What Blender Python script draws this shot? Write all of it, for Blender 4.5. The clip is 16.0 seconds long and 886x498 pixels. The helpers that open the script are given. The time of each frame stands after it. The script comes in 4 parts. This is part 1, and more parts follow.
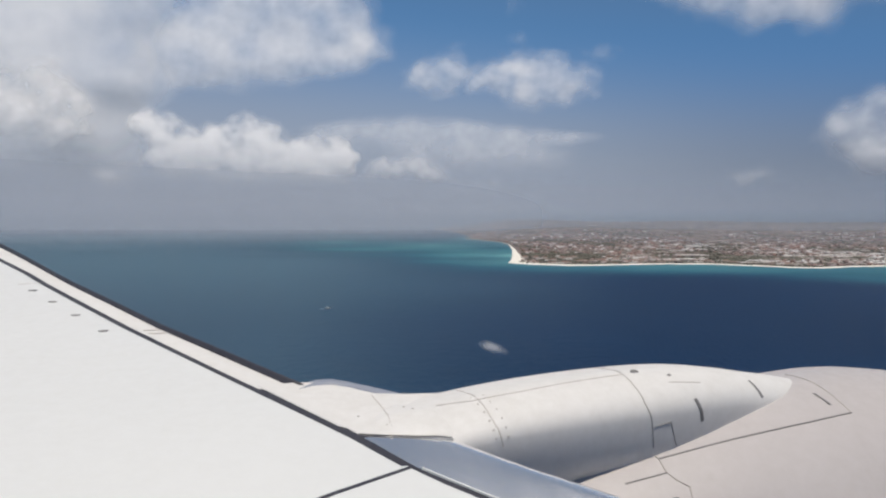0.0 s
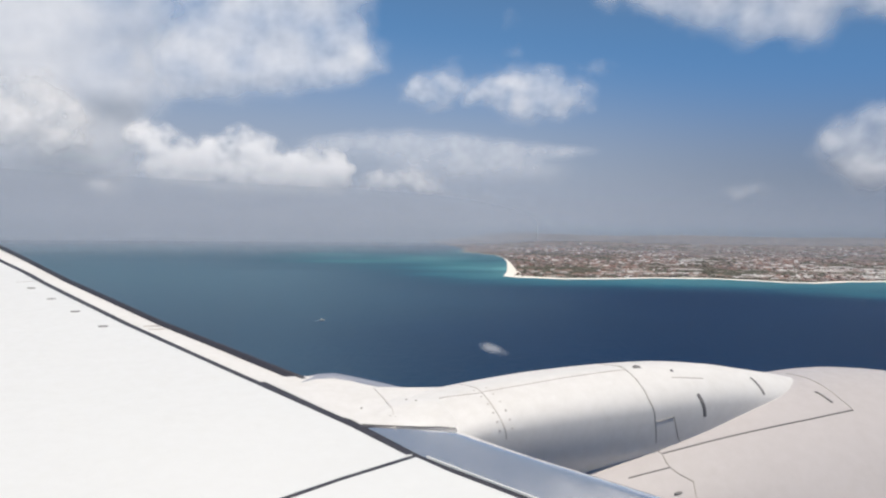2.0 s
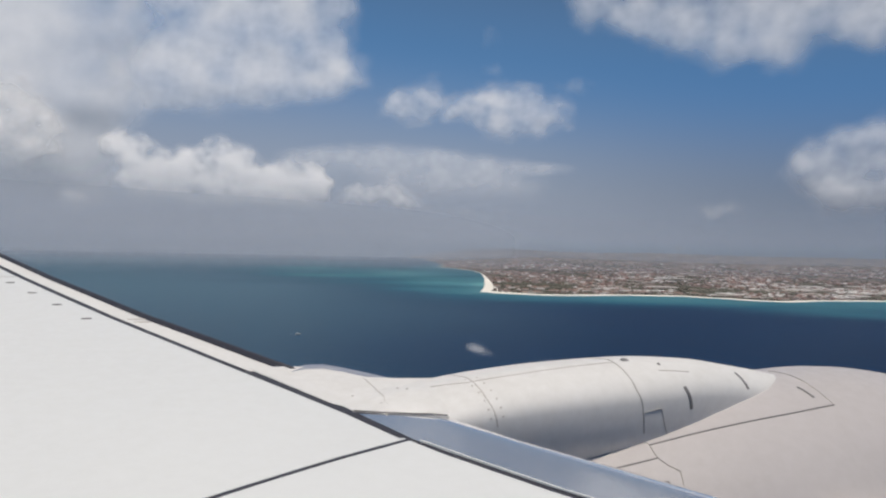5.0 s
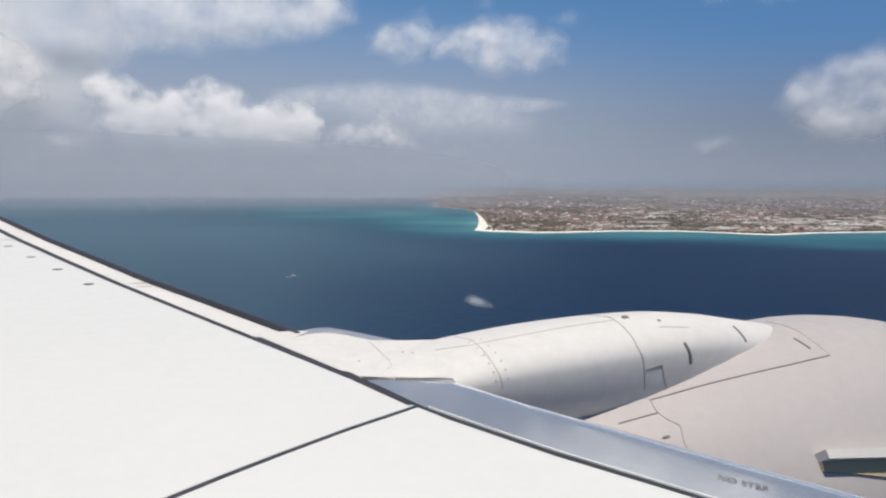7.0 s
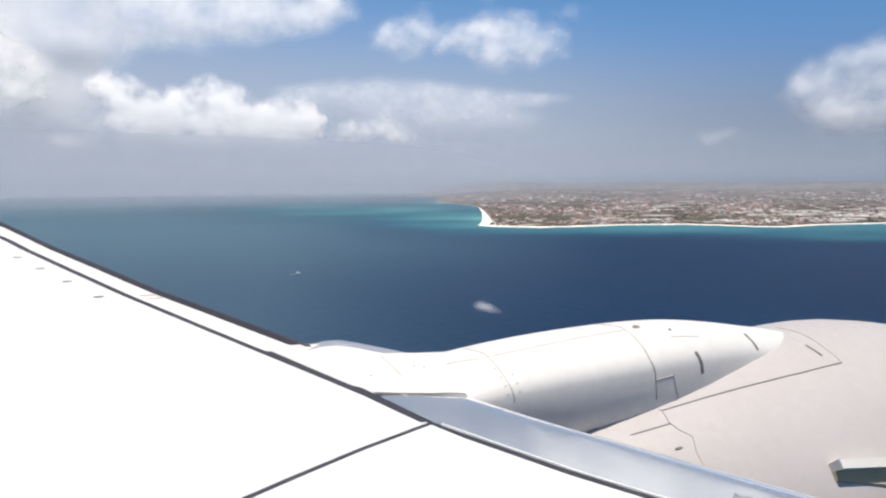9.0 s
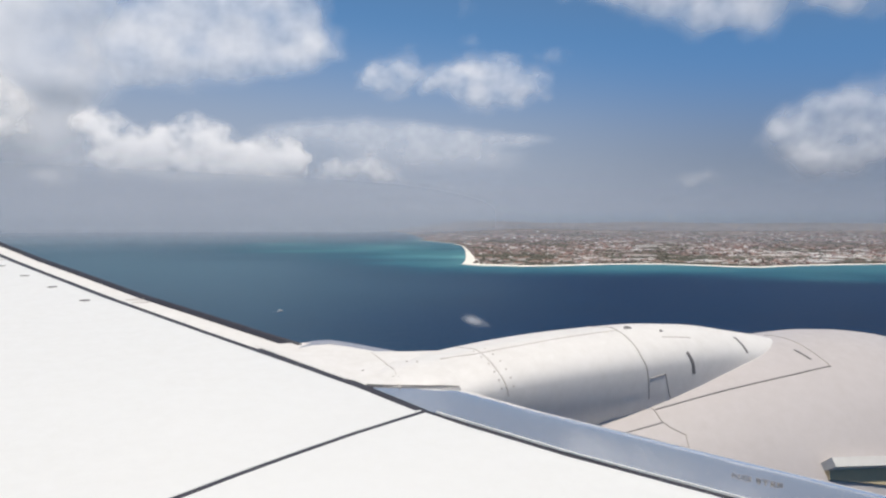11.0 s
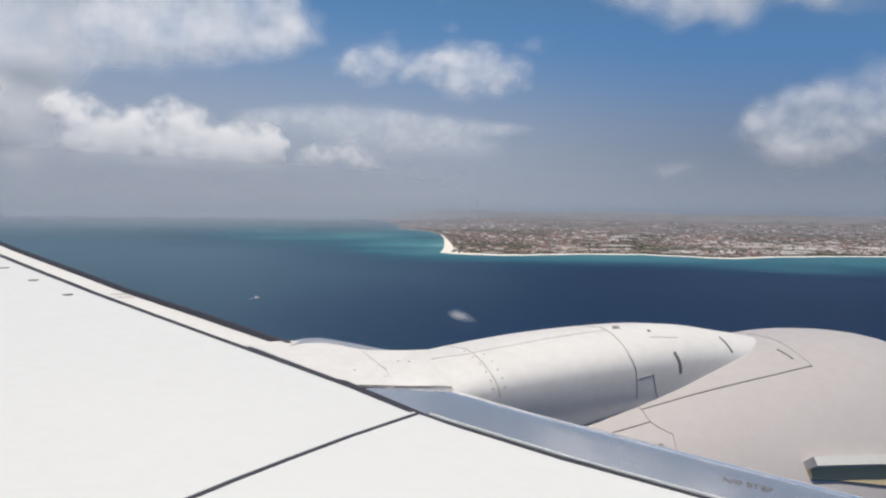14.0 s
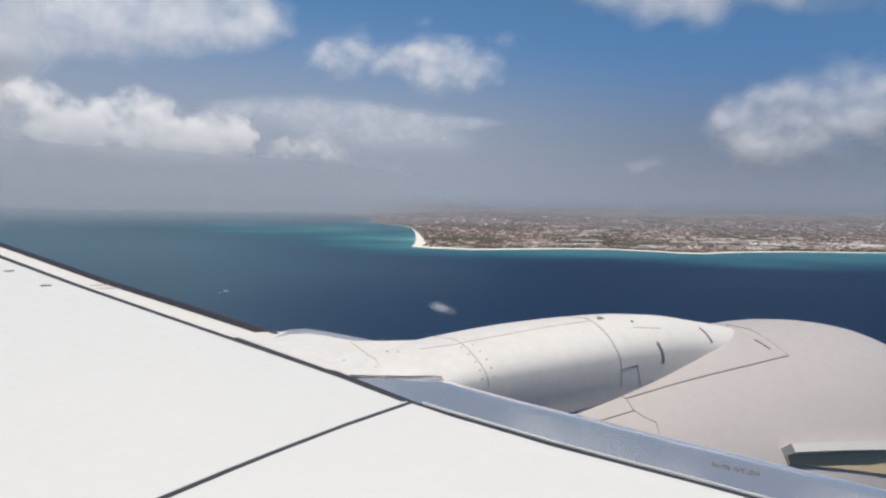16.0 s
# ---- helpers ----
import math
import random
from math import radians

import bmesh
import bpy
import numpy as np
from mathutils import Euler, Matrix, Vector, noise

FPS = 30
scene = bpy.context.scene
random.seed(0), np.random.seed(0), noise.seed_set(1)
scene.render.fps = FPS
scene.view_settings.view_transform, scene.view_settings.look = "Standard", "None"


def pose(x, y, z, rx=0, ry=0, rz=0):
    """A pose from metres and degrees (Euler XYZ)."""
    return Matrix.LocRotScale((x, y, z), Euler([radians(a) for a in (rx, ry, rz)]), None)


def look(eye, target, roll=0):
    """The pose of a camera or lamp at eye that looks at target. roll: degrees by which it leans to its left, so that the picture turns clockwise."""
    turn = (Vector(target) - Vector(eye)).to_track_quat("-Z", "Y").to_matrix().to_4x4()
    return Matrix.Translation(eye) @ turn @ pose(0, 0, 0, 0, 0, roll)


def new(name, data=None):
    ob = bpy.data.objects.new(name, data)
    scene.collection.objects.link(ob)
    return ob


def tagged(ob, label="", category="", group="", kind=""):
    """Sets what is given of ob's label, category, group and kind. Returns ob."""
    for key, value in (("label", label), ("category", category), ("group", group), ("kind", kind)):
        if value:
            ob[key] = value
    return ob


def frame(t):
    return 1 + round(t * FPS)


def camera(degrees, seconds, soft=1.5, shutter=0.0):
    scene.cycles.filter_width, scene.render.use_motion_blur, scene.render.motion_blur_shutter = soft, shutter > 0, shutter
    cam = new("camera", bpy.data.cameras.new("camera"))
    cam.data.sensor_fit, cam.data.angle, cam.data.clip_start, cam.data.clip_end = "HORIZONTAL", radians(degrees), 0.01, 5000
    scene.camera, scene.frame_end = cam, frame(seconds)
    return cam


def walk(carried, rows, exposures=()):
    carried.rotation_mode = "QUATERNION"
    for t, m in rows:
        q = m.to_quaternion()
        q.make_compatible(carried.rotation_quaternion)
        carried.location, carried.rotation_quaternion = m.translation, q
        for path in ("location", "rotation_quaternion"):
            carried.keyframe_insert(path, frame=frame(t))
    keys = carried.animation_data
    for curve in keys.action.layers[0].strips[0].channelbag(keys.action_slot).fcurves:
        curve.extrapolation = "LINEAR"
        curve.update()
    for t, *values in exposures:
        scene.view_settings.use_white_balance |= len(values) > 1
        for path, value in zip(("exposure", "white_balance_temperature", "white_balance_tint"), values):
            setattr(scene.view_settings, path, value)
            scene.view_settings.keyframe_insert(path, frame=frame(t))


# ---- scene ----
cam = camera(65.0, 16.0, soft=2.2)
walk(cam, [
    (0.0, pose(0.195, 0.029, 60.155, 87.69, -0.13, 3.24)),
    (0.5, pose(0.181, 0.031, 60.119, 88.00, -0.43, 2.85)),
    (1.0, pose(0.176, 0.026, 60.094, 88.00, -0.75, 2.80)),
    (1.5, pose(0.165, 0.024, 60.082, 88.10, -0.48, 2.67)),
    (2.0, pose(0.151, 0.019, 60.053, 88.74, -0.53, 2.85)),
    (2.5, pose(0.139, 0.010, 60.000, 89.43, -0.50, 2.33)),
    (3.0, pose(0.122, 0.002, 59.945, 90.16, -0.72, 2.25)),
    (3.5, pose(0.108, 0.003, 59.926, 89.92, -0.76, 1.75)),
    (4.0, pose(0.097, 0.000, 59.919, 90.09, -0.90, 1.55)),
    (6.5, pose(0.049, -0.006, 59.993, 88.88, -1.19, -0.06)),
    (7.0, pose(0.034, -0.000, 60.050, 85.02, -0.18, 0.46)),
    (7.5, pose(0.016, 0.017, 60.092, 83.95, 0.15, 0.83)),
    (8.0, pose(0.005, 0.012, 60.109, 84.46, 0.14, 0.79)),
    (8.5, pose(0.010, 0.017, 60.135, 84.83, 0.54, 0.94)),
    (9.0, pose(0.003, 0.015, 60.138, 84.66, 0.44, 0.74)),
    (11.5, pose(-0.057, -0.011, 59.897, 88.19, -0.04, -0.70)),
    (12.0, pose(-0.066, -0.004, 59.904, 87.70, -0.06, -0.69)),
    (12.5, pose(-0.083, -0.007, 59.932, 87.37, -0.25, -1.13)),
    (13.0, pose(-0.095, -0.000, 59.951, 87.08, -0.52, -1.91)),
    (13.5, pose(-0.105, -0.008, 59.976, 86.79, -0.66, -2.13)),
    (14.0, pose(-0.120, -0.002, 59.980, 86.87, -0.70, -2.35)),
    (14.5, pose(-0.145, -0.007, 59.977, 87.20, -0.95, -2.64)),
    (15.0, pose(-0.167, -0.008, 59.973, 87.28, -0.93, -3.35)),
    (15.5, pose(-0.184, -0.003, 59.981, 86.84, -0.74, -3.95)),
    (16.0, pose(-0.209, -0.012, 59.963, 86.42, -1.04, -4.68)),
], exposures=[(0.0, -0.18), (0.5, 0.03), (1.0, 0.06), (2.0, 0.04), (2.5, 0.05), (3.0, -0.14), (3.5, -0.08), (4.0, -0.28), (6.5, -0.15), (7.0, -0.04), (7.5, 0.0), (8.0, -0.08), (8.5, 0.0), (9.0, 0.34), (9.2, 0.34), (11.3, 0.0), (12.5, -0.04), (14.5, -0.08), (16.0, -0.1)])

# ---- light: high tropical sun, ahead of the wing, with a hazy sky ----
SUN_AZ, SUN_EL = 172.0, 77.0
world = bpy.data.worlds.new("sky")
scene.world = world
world.use_nodes = True
wn = world.node_tree
sky = wn.nodes.new("ShaderNodeTexSky")
sky.sky_type = "NISHITA"
sky.sun_disc = False
sky.sun_elevation, sky.sun_rotation = radians(SUN_EL), radians(SUN_AZ)
sky.air_density, sky.dust_density, sky.ozone_density = 1.1, 0.2, 2.0
wn.nodes["Background"].inputs["Strength"].default_value = 0.058
wn.links.new(sky.outputs["Color"], wn.nodes["Background"].inputs["Color"])
sun_data = bpy.data.lights.new("sun", "SUN")
sun_data.energy, sun_data.angle, sun_data.color = 3.8, radians(0.53), (1.0, 0.935, 0.85)
sun = new("sun", sun_data)
sun_dir = Vector((math.sin(radians(SUN_AZ)) * math.cos(radians(SUN_EL)),
                  math.cos(radians(SUN_AZ)) * math.cos(radians(SUN_EL)), math.sin(radians(SUN_EL))))
sun.matrix_world = look(sun_dir * 300, (0, 0, 0))

# ---- materials ----
def material(name):
    m = bpy.data.materials.new(name)
    m.use_nodes = True
    return m, m.node_tree.nodes, m.node_tree.links, m.node_tree.nodes["Principled BSDF"]


def noise_node(n, l, scale, detail=5.0, rough=0.6, coord="Object", stretch=None):
    tc = n.new("ShaderNodeTexCoord")
    src = tc.outputs[coord]
    if stretch:
        mp = n.new("ShaderNodeMapping")
        mp.inputs["Scale"].default_value = stretch
        l.new(src, mp.inputs["Vector"])
        src = mp.outputs["Vector"]
    t = n.new("ShaderNodeTexNoise")
    t.inputs["Scale"].default_value = scale
    t.inputs["Detail"].default_value = detail
    t.inputs["Roughness"].default_value = rough
    l.new(src, t.inputs["Vector"])
    return t.outputs["Fac"]


def ramp(n, l, fac, stops):
    r = n.new("ShaderNodeValToRGB")
    while len(r.color_ramp.elements) < len(stops):
        r.color_ramp.elements.new(0.5)
    for e, (p, c) in zip(r.color_ramp.elements, stops):
        e.position, e.color = p, (c[0], c[1], c[2], 1)
    l.new(fac, r.inputs["Fac"])
    return r.outputs["Color"]


def mix_color(n, l, fac, a, b, blend="MIX"):
    m = n.new("ShaderNodeMix")
    m.data_type, m.blend_type = "RGBA", blend
    for s, v in ((m.inputs["Factor"], fac), (m.inputs[6], a), (m.inputs[7], b)):
        if hasattr(v, "is_output"):
            l.new(v, s)
        elif isinstance(v, tuple):
            s.default_value = (*v, 1)
        else:
            s.default_value = v
    return m.outputs[2]


def bump(n, l, height, strength, dist, bsdf):
    b = n.new("ShaderNodeBump")
    b.inputs["Strength"].default_value, b.inputs["Distance"].default_value = strength, dist
    l.new(height, b.inputs["Height"])
    l.new(b.outputs["Normal"], bsdf.inputs["Normal"])


def painted(name, color, rough=0.35, dirt=(0.6, 0.57, 0.52), amount=0.25, metal=0.0, stretch=None, relief=0.03, vary=1.0):
    m, n, l, p = material(name)
    big = noise_node(n, l, 0.9, 6, 0.6, stretch=stretch)
    fine = noise_node(n, l, 14.0, 5, 0.7, stretch=stretch)
    both = n.new("ShaderNodeMath")
    both.operation = "MULTIPLY"
    l.new(big, both.inputs[0])
    l.new(fine, both.inputs[1])
    mask = ramp(n, l, both.outputs[0], [(0.16, (0, 0, 0)), (0.5, (amount, amount, amount))])
    l.new(mix_color(n, l, mask, color, tuple(c * d for c, d in zip(color, dirt))), p.inputs["Base Color"])
    l.new(ramp(n, l, fine, [(0.3, (rough * (1 - 0.2 * vary),) * 3), (0.8, (min(1, rough * (1 + 0.3 * vary)),) * 3)]), p.inputs["Roughness"])
    p.inputs["Metallic"].default_value = metal
    if relief:
        bump(n, l, big, relief, 0.02, p)
    return m


M_WING = painted("wing_paint", (0.73, 0.73, 0.71), 0.40, amount=0.10, relief=0.0015)
M_COWL = painted("cowl_paint", (0.53, 0.49, 0.475), 0.42)
M_FAIR = painted("fairing_paint", (0.755, 0.732, 0.70), 0.5, amount=0.3)
M_METAL = painted("bare_aluminium", (0.95, 0.955, 0.97), 0.12, metal=0.84, amount=0.03, relief=0.0, vary=0.0)
M_DARK = painted("dark_seal_and_strip", (0.038, 0.038, 0.05), 0.6)
M_LINE = painted("panel_joint", (0.20, 0.19, 0.185), 0.6)
M_THIN = painted("thin_joint", (0.42, 0.385, 0.35), 0.6)
M_SOFT = painted("faint_joint", (0.57, 0.53, 0.49), 0.6)
M_SCUFF = painted("scuffed_paint", (0.62, 0.58, 0.53), 0.6)
M_SHADED = painted("shaded_slat_paint", (0.28, 0.30, 0.36), 0.45)
M_PLUG = painted("plug_paint", (0.20, 0.185, 0.18), 0.5)
M_STRAKE = painted("strake_paint", (0.72, 0.70, 0.66), 0.6)
# warm olive for the shade that the strake throws on the cowl
M_FIN_SHADE = painted("fin_shade_olive", (0.60, 0.49, 0.31), 0.8)

# ---- mesh helpers ----


def link(name, bm, mat, parent=None, label="", smooth=True):
    bmesh.ops.recalc_face_normals(bm, faces=bm.faces[:])
    me = bpy.data.meshes.new(name)
    bm.to_mesh(me)
    bm.free()
    me.materials.append(mat)
    if smooth:
        for f in me.polygons:
            f.use_smooth = True
    ob = new(name, me)
    ob.parent = parent
    if label:
        tagged(ob, label)
    return ob


def grid_mesh(name, rows, mat, parent=None, label="", closed=False, caps=False, smooth=True):
    """A loft: rows of points, joined row to row."""
    bm = bmesh.new()
    vs = [[bm.verts.new(p) for p in r] for r in rows]
    w = len(rows[0])
    for a, b in zip(vs, vs[1:]):
        for i in range(w if closed else w - 1):
            bm.faces.new((a[i], a[(i + 1) % w], b[(i + 1) % w], b[i]))
    if caps:
        bm.faces.new(vs[0])
        bm.faces.new(vs[-1])
    return link(name, bm, mat, parent, label, smooth)


def lerp(table, x):
    """Smooth interpolation in a table of (x, y) rows."""
    xs = [a for a, _ in table]
    ys = [b for _, b in table]
    if x <= xs[0]:
        return ys[0]
    if x >= xs[-1]:
        return ys[-1]
    i = max(k for k in range(len(xs) - 1) if xs[k] <= x)
    h = xs[i + 1] - xs[i]
    t = (x - xs[i]) / h

    def slope(k):
        if k == 0:
            return (ys[1] - ys[0]) / (xs[1] - xs[0])
        if k == len(xs) - 1:
            return (ys[-1] - ys[-2]) / (xs[-1] - xs[-2])
        return (ys[k + 1] - ys[k - 1]) / (xs[k + 1] - xs[k - 1])
    return ((2 * t ** 3 - 3 * t ** 2 + 1) * ys[i] + (t ** 3 - 2 * t ** 2 + t) * h * slope(i)
            + (-2 * t ** 3 + 3 * t ** 2) * ys[i + 1] + (t ** 3 - t ** 2) * h * slope(i + 1))


# ---- the airliner: x forward, y outboard along the port wing, z up from the cabin window ----
plane_root = new("airliner")
plane_root.matrix_world = pose(0, 0, 60, -0.465) @ pose(0, 0, 0, 0, 0, 25)
tagged(plane_root, "white airliner wing with engine nacelle in flight over the sea", "airplane")


def skin_z(f, o):
    return -1.15 + 0.12 * o


# forward edge of the wing skin, by distance outboard
SEAM = [(0.3, 2.65), (1.668, 1.737), (2.065, 1.454), (2.624, 1.115), (2.963, 0.979), (3.241, 0.842), (3.456, 0.735), (3.899, 0.518),
        (4.428, 0.262), (5.086, -0.052), (5.97, -0.448), (6.753, -0.793), (7.223, -0.984), (15.0, -4.55)]


def seam(o):
    for (a, b), (c, d) in zip(SEAM, SEAM[1:]):
        if o <= c:
            return b + (d - b) * (o - a) / (c - a)
    return SEAM[-1][1]


# width of the dark joint along that edge
GAP = [(0.3, 0.035), (2.55, 0.04), (2.64, 0.054), (2.9, 0.062), (3.05, 0.060), (3.35, 0.05), (4.5, 0.052), (6.0, 0.06), (7.5, 0.066), (15, 0.066)]


def gap(o):
    for (a, b), (c, d) in zip(GAP, GAP[1:]):
        if o <= c:
            return b + (d - b) * (o - a) / (c - a)
    return GAP[-1][1]


# chordwise joint between the inboard and outboard skins
CROSS = [(1.115, 2.624), (0.78, 2.505), (0.497, 2.388), (0.315, 2.308), (0.0, 2.16), (-0.6, 1.92), (-2.6, 1.25)]


def slab(name, outline, thick, mat, parent, label="", inset=0.003):
    """A plate on the wing's plane with a small bevel along its rim."""
    bm = bmesh.new()
    cx = sum(p[0] for p in outline) / len(outline)
    cy = sum(p[1] for p in outline) / len(outline)
    top, rim, low = [], [], []
    for f, o in outline:
        d = Vector((cx - f, cy - o, 0)).normalized() * inset
        top.append(bm.verts.new((f + d.x, o + d.y, skin_z(f, o))))
        rim.append(bm.verts.new((f, o, skin_z(f, o) - inset)))
        low.append(bm.verts.new((f, o, skin_z(f, o) - thick)))
    n = len(outline)
    bm.faces.new(top)
    bm.faces.new(low[::-1])
    for i in range(n):
        j = (i + 1) % n
        bm.faces.new((rim[i], rim[j], top[j], top[i]))
        bm.faces.new((low[i], low[j], rim[j], rim[i]))
    return link(name, bm, mat, parent, label, smooth=False)


def offset(line, d):
    """Shift a line in plan to its right by d."""
    out = []
    for i, p in enumerate(line):
        a, b = line[max(0, i - 1)], line[min(len(line) - 1, i + 1)]
        t = Vector((b[0] - a[0], b[1] - a[1])).normalized()
        out.append((p[0] + t.y * d, p[1] - t.x * d))
    return out


def build_wing():
    out_os = [2.63, 2.8, 2.963, 3.07, 3.11, 3.241, 3.456, 3.899, 4.428, 5.086, 5.97, 6.753, 7.223, 9, 11, 13, 15]
    edge = [(seam(o) - gap(o) / 2, o + 0.01) for o in out_os]
    cross_out = offset(CROSS, 0.014)
    cross_in = offset(CROSS, -0.014)
    outline = edge + [(-6.6, 15.0), (-5.6, 8.0), (-4.2, 1.6)] + cross_out[::-1]
    slab("upper_skin", outline, 0.05, M_WING, plane_root, "white painted outboard wing skin")
    ins = [(seam(o) - gap(o) / 2, o) for o in (0.35, 1.0, 1.668, 2.065, 2.45)]
    outline = cross_in + [(-4.2, 1.2), (-4.2, 0.35)] + ins
    slab("upper_skin", outline, 0.05, M_WING, plane_root, "white painted inboard wing skin")
    # dark sealant bed under the joints
    bed = [(seam(o) + 0.13, o) for o in (0.35, 1.668, 2.065, 2.624, 2.963, 3.241, 3.456, 3.899, 4.428, 5.086, 5.97, 6.753, 7.223, 15)]
    bm = bmesh.new()
    for a, b in zip(bed, bed[1:]):
        q = [(a[0], a[1]), (b[0], b[1]), (b[0] - 0.28, b[1]), (a[0] - 0.28, a[1])]
        bm.faces.new([bm.verts.new((f, o, skin_z(f, o) - 0.005)) for f, o in q])
    link("joint_seal", bm, M_DARK, plane_root, "dark grey rubber joint seal", smooth=False)
    bm = bmesh.new()
    for a, b in zip(CROSS, CROSS[1:]):
        la, lb = offset([a, b], 0.03), offset([a, b], -0.03)
        bm.faces.new([bm.verts.new((f, o, skin_z(f, o) - 0.004)) for f, o in (la[0], la[1], lb[1], lb[0])])
    link("joint_seal", bm, M_DARK, plane_root, "dark grey rubber joint seal", smooth=False)
    # the lower body of the wing
    rows = []
    for o in (0.35, 1.5, 2.624, 4, 7, 11, 15):
        s, aft = seam(o) - 0.2, -4.2 - 0.16 * o
        z = skin_z(0, o)
        rows.append([(s, o, z - 0.055), (s, o, z - 0.25), (s - 1.0, o, z - 0.42 + 0.012 * o), (aft + 0.6, o, z - 0.16), (aft, o, z - 0.055)])
    grid_mesh("wing_box", rows, M_WING, plane_root, closed=True, caps=True, smooth=False)


def nose_loft(name, stations, back, width, drop, mat, label, under=0.16, tight=6):
    """A leading edge: from its seam forward, rounding over the nose and back below; tight: how late it rounds."""
    rows = []
    for o in stations:
        b, w, dr = back(o), width(o), drop(o)
        r = []
        for k in range(25):
            s = math.sin(math.pi / 2 * k / 24)
            f = b + w * s
            r.append((f, o, skin_z(f, o) - 0.003 - dr * (1 - (1 - s ** tight) ** 0.5)))
        z0 = skin_z(b, o) - dr
        r += [(b + w * 0.85, o, z0 - under * 0.5), (b + w * 0.3, o, z0 - under), (b, o, z0 - under)]
        rows.append(r)
    return grid_mesh(name, rows, mat, plane_root, label)


build_wing()

METAL_EDGE = [(0.35, 3.20), (1.0, 2.70), (1.477, 2.345), (1.614, 2.245), (1.77, 2.135), (1.932, 2.02), (2.102, 1.905), (2.295, 1.772), (2.489, 1.632), (2.614, 1.55), (2.72, 1.48), (2.805, 1.43), (2.86, 1.36), (2.92, 1.25), (2.96, 1.05)]
nose_loft("leading_edge", [0.35, 0.9, 1.477, 1.614, 1.77, 1.932, 2.102, 2.295, 2.489, 2.614, 2.72, 2.805, 2.86, 2.92, 2.96],
          lambda o: seam(o) + gap(o) / 2, lambda o: max(0.03, lerp(METAL_EDGE, o) - seam(o) - gap(o) / 2) / 0.95,
          lambda o: lerp([(0.35, 0.055), (2.0, 0.05), (2.4, 0.045), (2.7, 0.03), (2.96, 0.01)], o), M_METAL, "polished bare metal leading edge", tight=10)
SLAT_W = [(3.7, 0.255), (4.3, 0.252), (5.2, 0.228), (6.1, 0.235), (7.3, 0.225), (8.2, 0.275), (11, 0.36), (15, 0.4)]
nose_loft("slat", [3.70, 3.899, 4.428, 5.086, 5.97, 6.753, 7.223, 8.2, 10, 12.5, 15],
          lambda o: seam(o) + gap(o) / 2, lambda o: lerp(SLAT_W, o) - gap(o) / 2, lambda o: 0.07, M_FAIR, "white leading edge slat", under=0.08)


def black_edge():
    rows = []
    for o in (3.70, 3.899, 4.428, 5.086, 5.97, 6.753, 7.223, 8.2, 10, 12.5, 15):
        f = seam(o) + lerp(SLAT_W, o) - 0.02
        z = skin_z(f, o)
        rows.append([(f - 0.004, o, z - 0.04), (f + 0.004, o, z + 0.004), (f + 0.02, o, z + 0.010), (f + 0.035, o, z - 0.004), (f + 0.03, o, z - 0.09)])
    grid_mesh("edge_strip", rows, M_DARK, plane_root, "black strip along the slat nose", closed=True, caps=True)


black_edge()

# ---- strut fairing over the engine ----
NACELLE_O, NACELLE_U = 3.2, -1.83
PYLON_TOP = [(0.95, -0.83), (1.3, -0.745), (1.66, -0.684), (2.16, -0.642), (2.76, -0.63), (3.1, -0.655), (3.41, -0.708), (3.7, -0.762), (3.95, -0.83), (4.02, -0.90)]
PYLON_W = [(0.95, 0.28), (1.2, 0.335), (1.36, 0.36), (1.5, 0.36), (1.7, 0.362), (2.2, 0.375), (2.8, 0.36), (3.3, 0.29), (3.7, 0.225), (3.95, 0.12), (4.02, 0.01)]
PYLON_H = [(0.95, 0.08), (1.4, 0.21), (1.7, 0.245), (2.2, 0.27), (2.8, 0.275), (3.4, 0.235), (3.7, 0.20), (3.95, 0.10), (4.02, 0.01)]
COWL_R = [(0.4, 0.45), (1.2, 0.62), (2.0, 0.76), (2.5, 0.86), (3.0, 0.955), (3.7, 1.045), (4.3, 1.075), (4.8, 1.02), (5.2, 0.92), (5.5, 0.80), (5.6, 0.72)]


def pylon_point(f, a, lift=0.0):
    """a: angle from straight up, positive towards the cabin."""
    w, h = lerp(PYLON_W, f) + lift, lerp(PYLON_H, f) + lift
    deep = 0.7 if math.cos(a) > 0 else 1.5  # a high shoulder over a deep side
    far = min(1.0, max(0.0, (0.3 - a) / 0.4)) if a < math.pi else 1.0
    side = math.sin(a) if math.cos(a) > 0 else math.copysign(abs(math.sin(a)) ** 0.6, math.sin(a))
    return (f, NACELLE_O - w * side, lerp(PYLON_TOP, f) - 0.7 * lerp(PYLON_H, f) + deep * h * math.cos(a) * (1 - 0.09 * far * far * (3 - 2 * far)))


def cowl_point(f, a, lift=0.0):
    far = min(1.0, max(0.0, (0.25 - a) / 0.4)) if a < math.pi else 1.0
    r = lerp(COWL_R, f) * (1 - 0.022 * far * far * (3 - 2 * far)) + lift
    return (f, NACELLE_O - r * math.sin(a), NACELLE_U + r * math.cos(a))


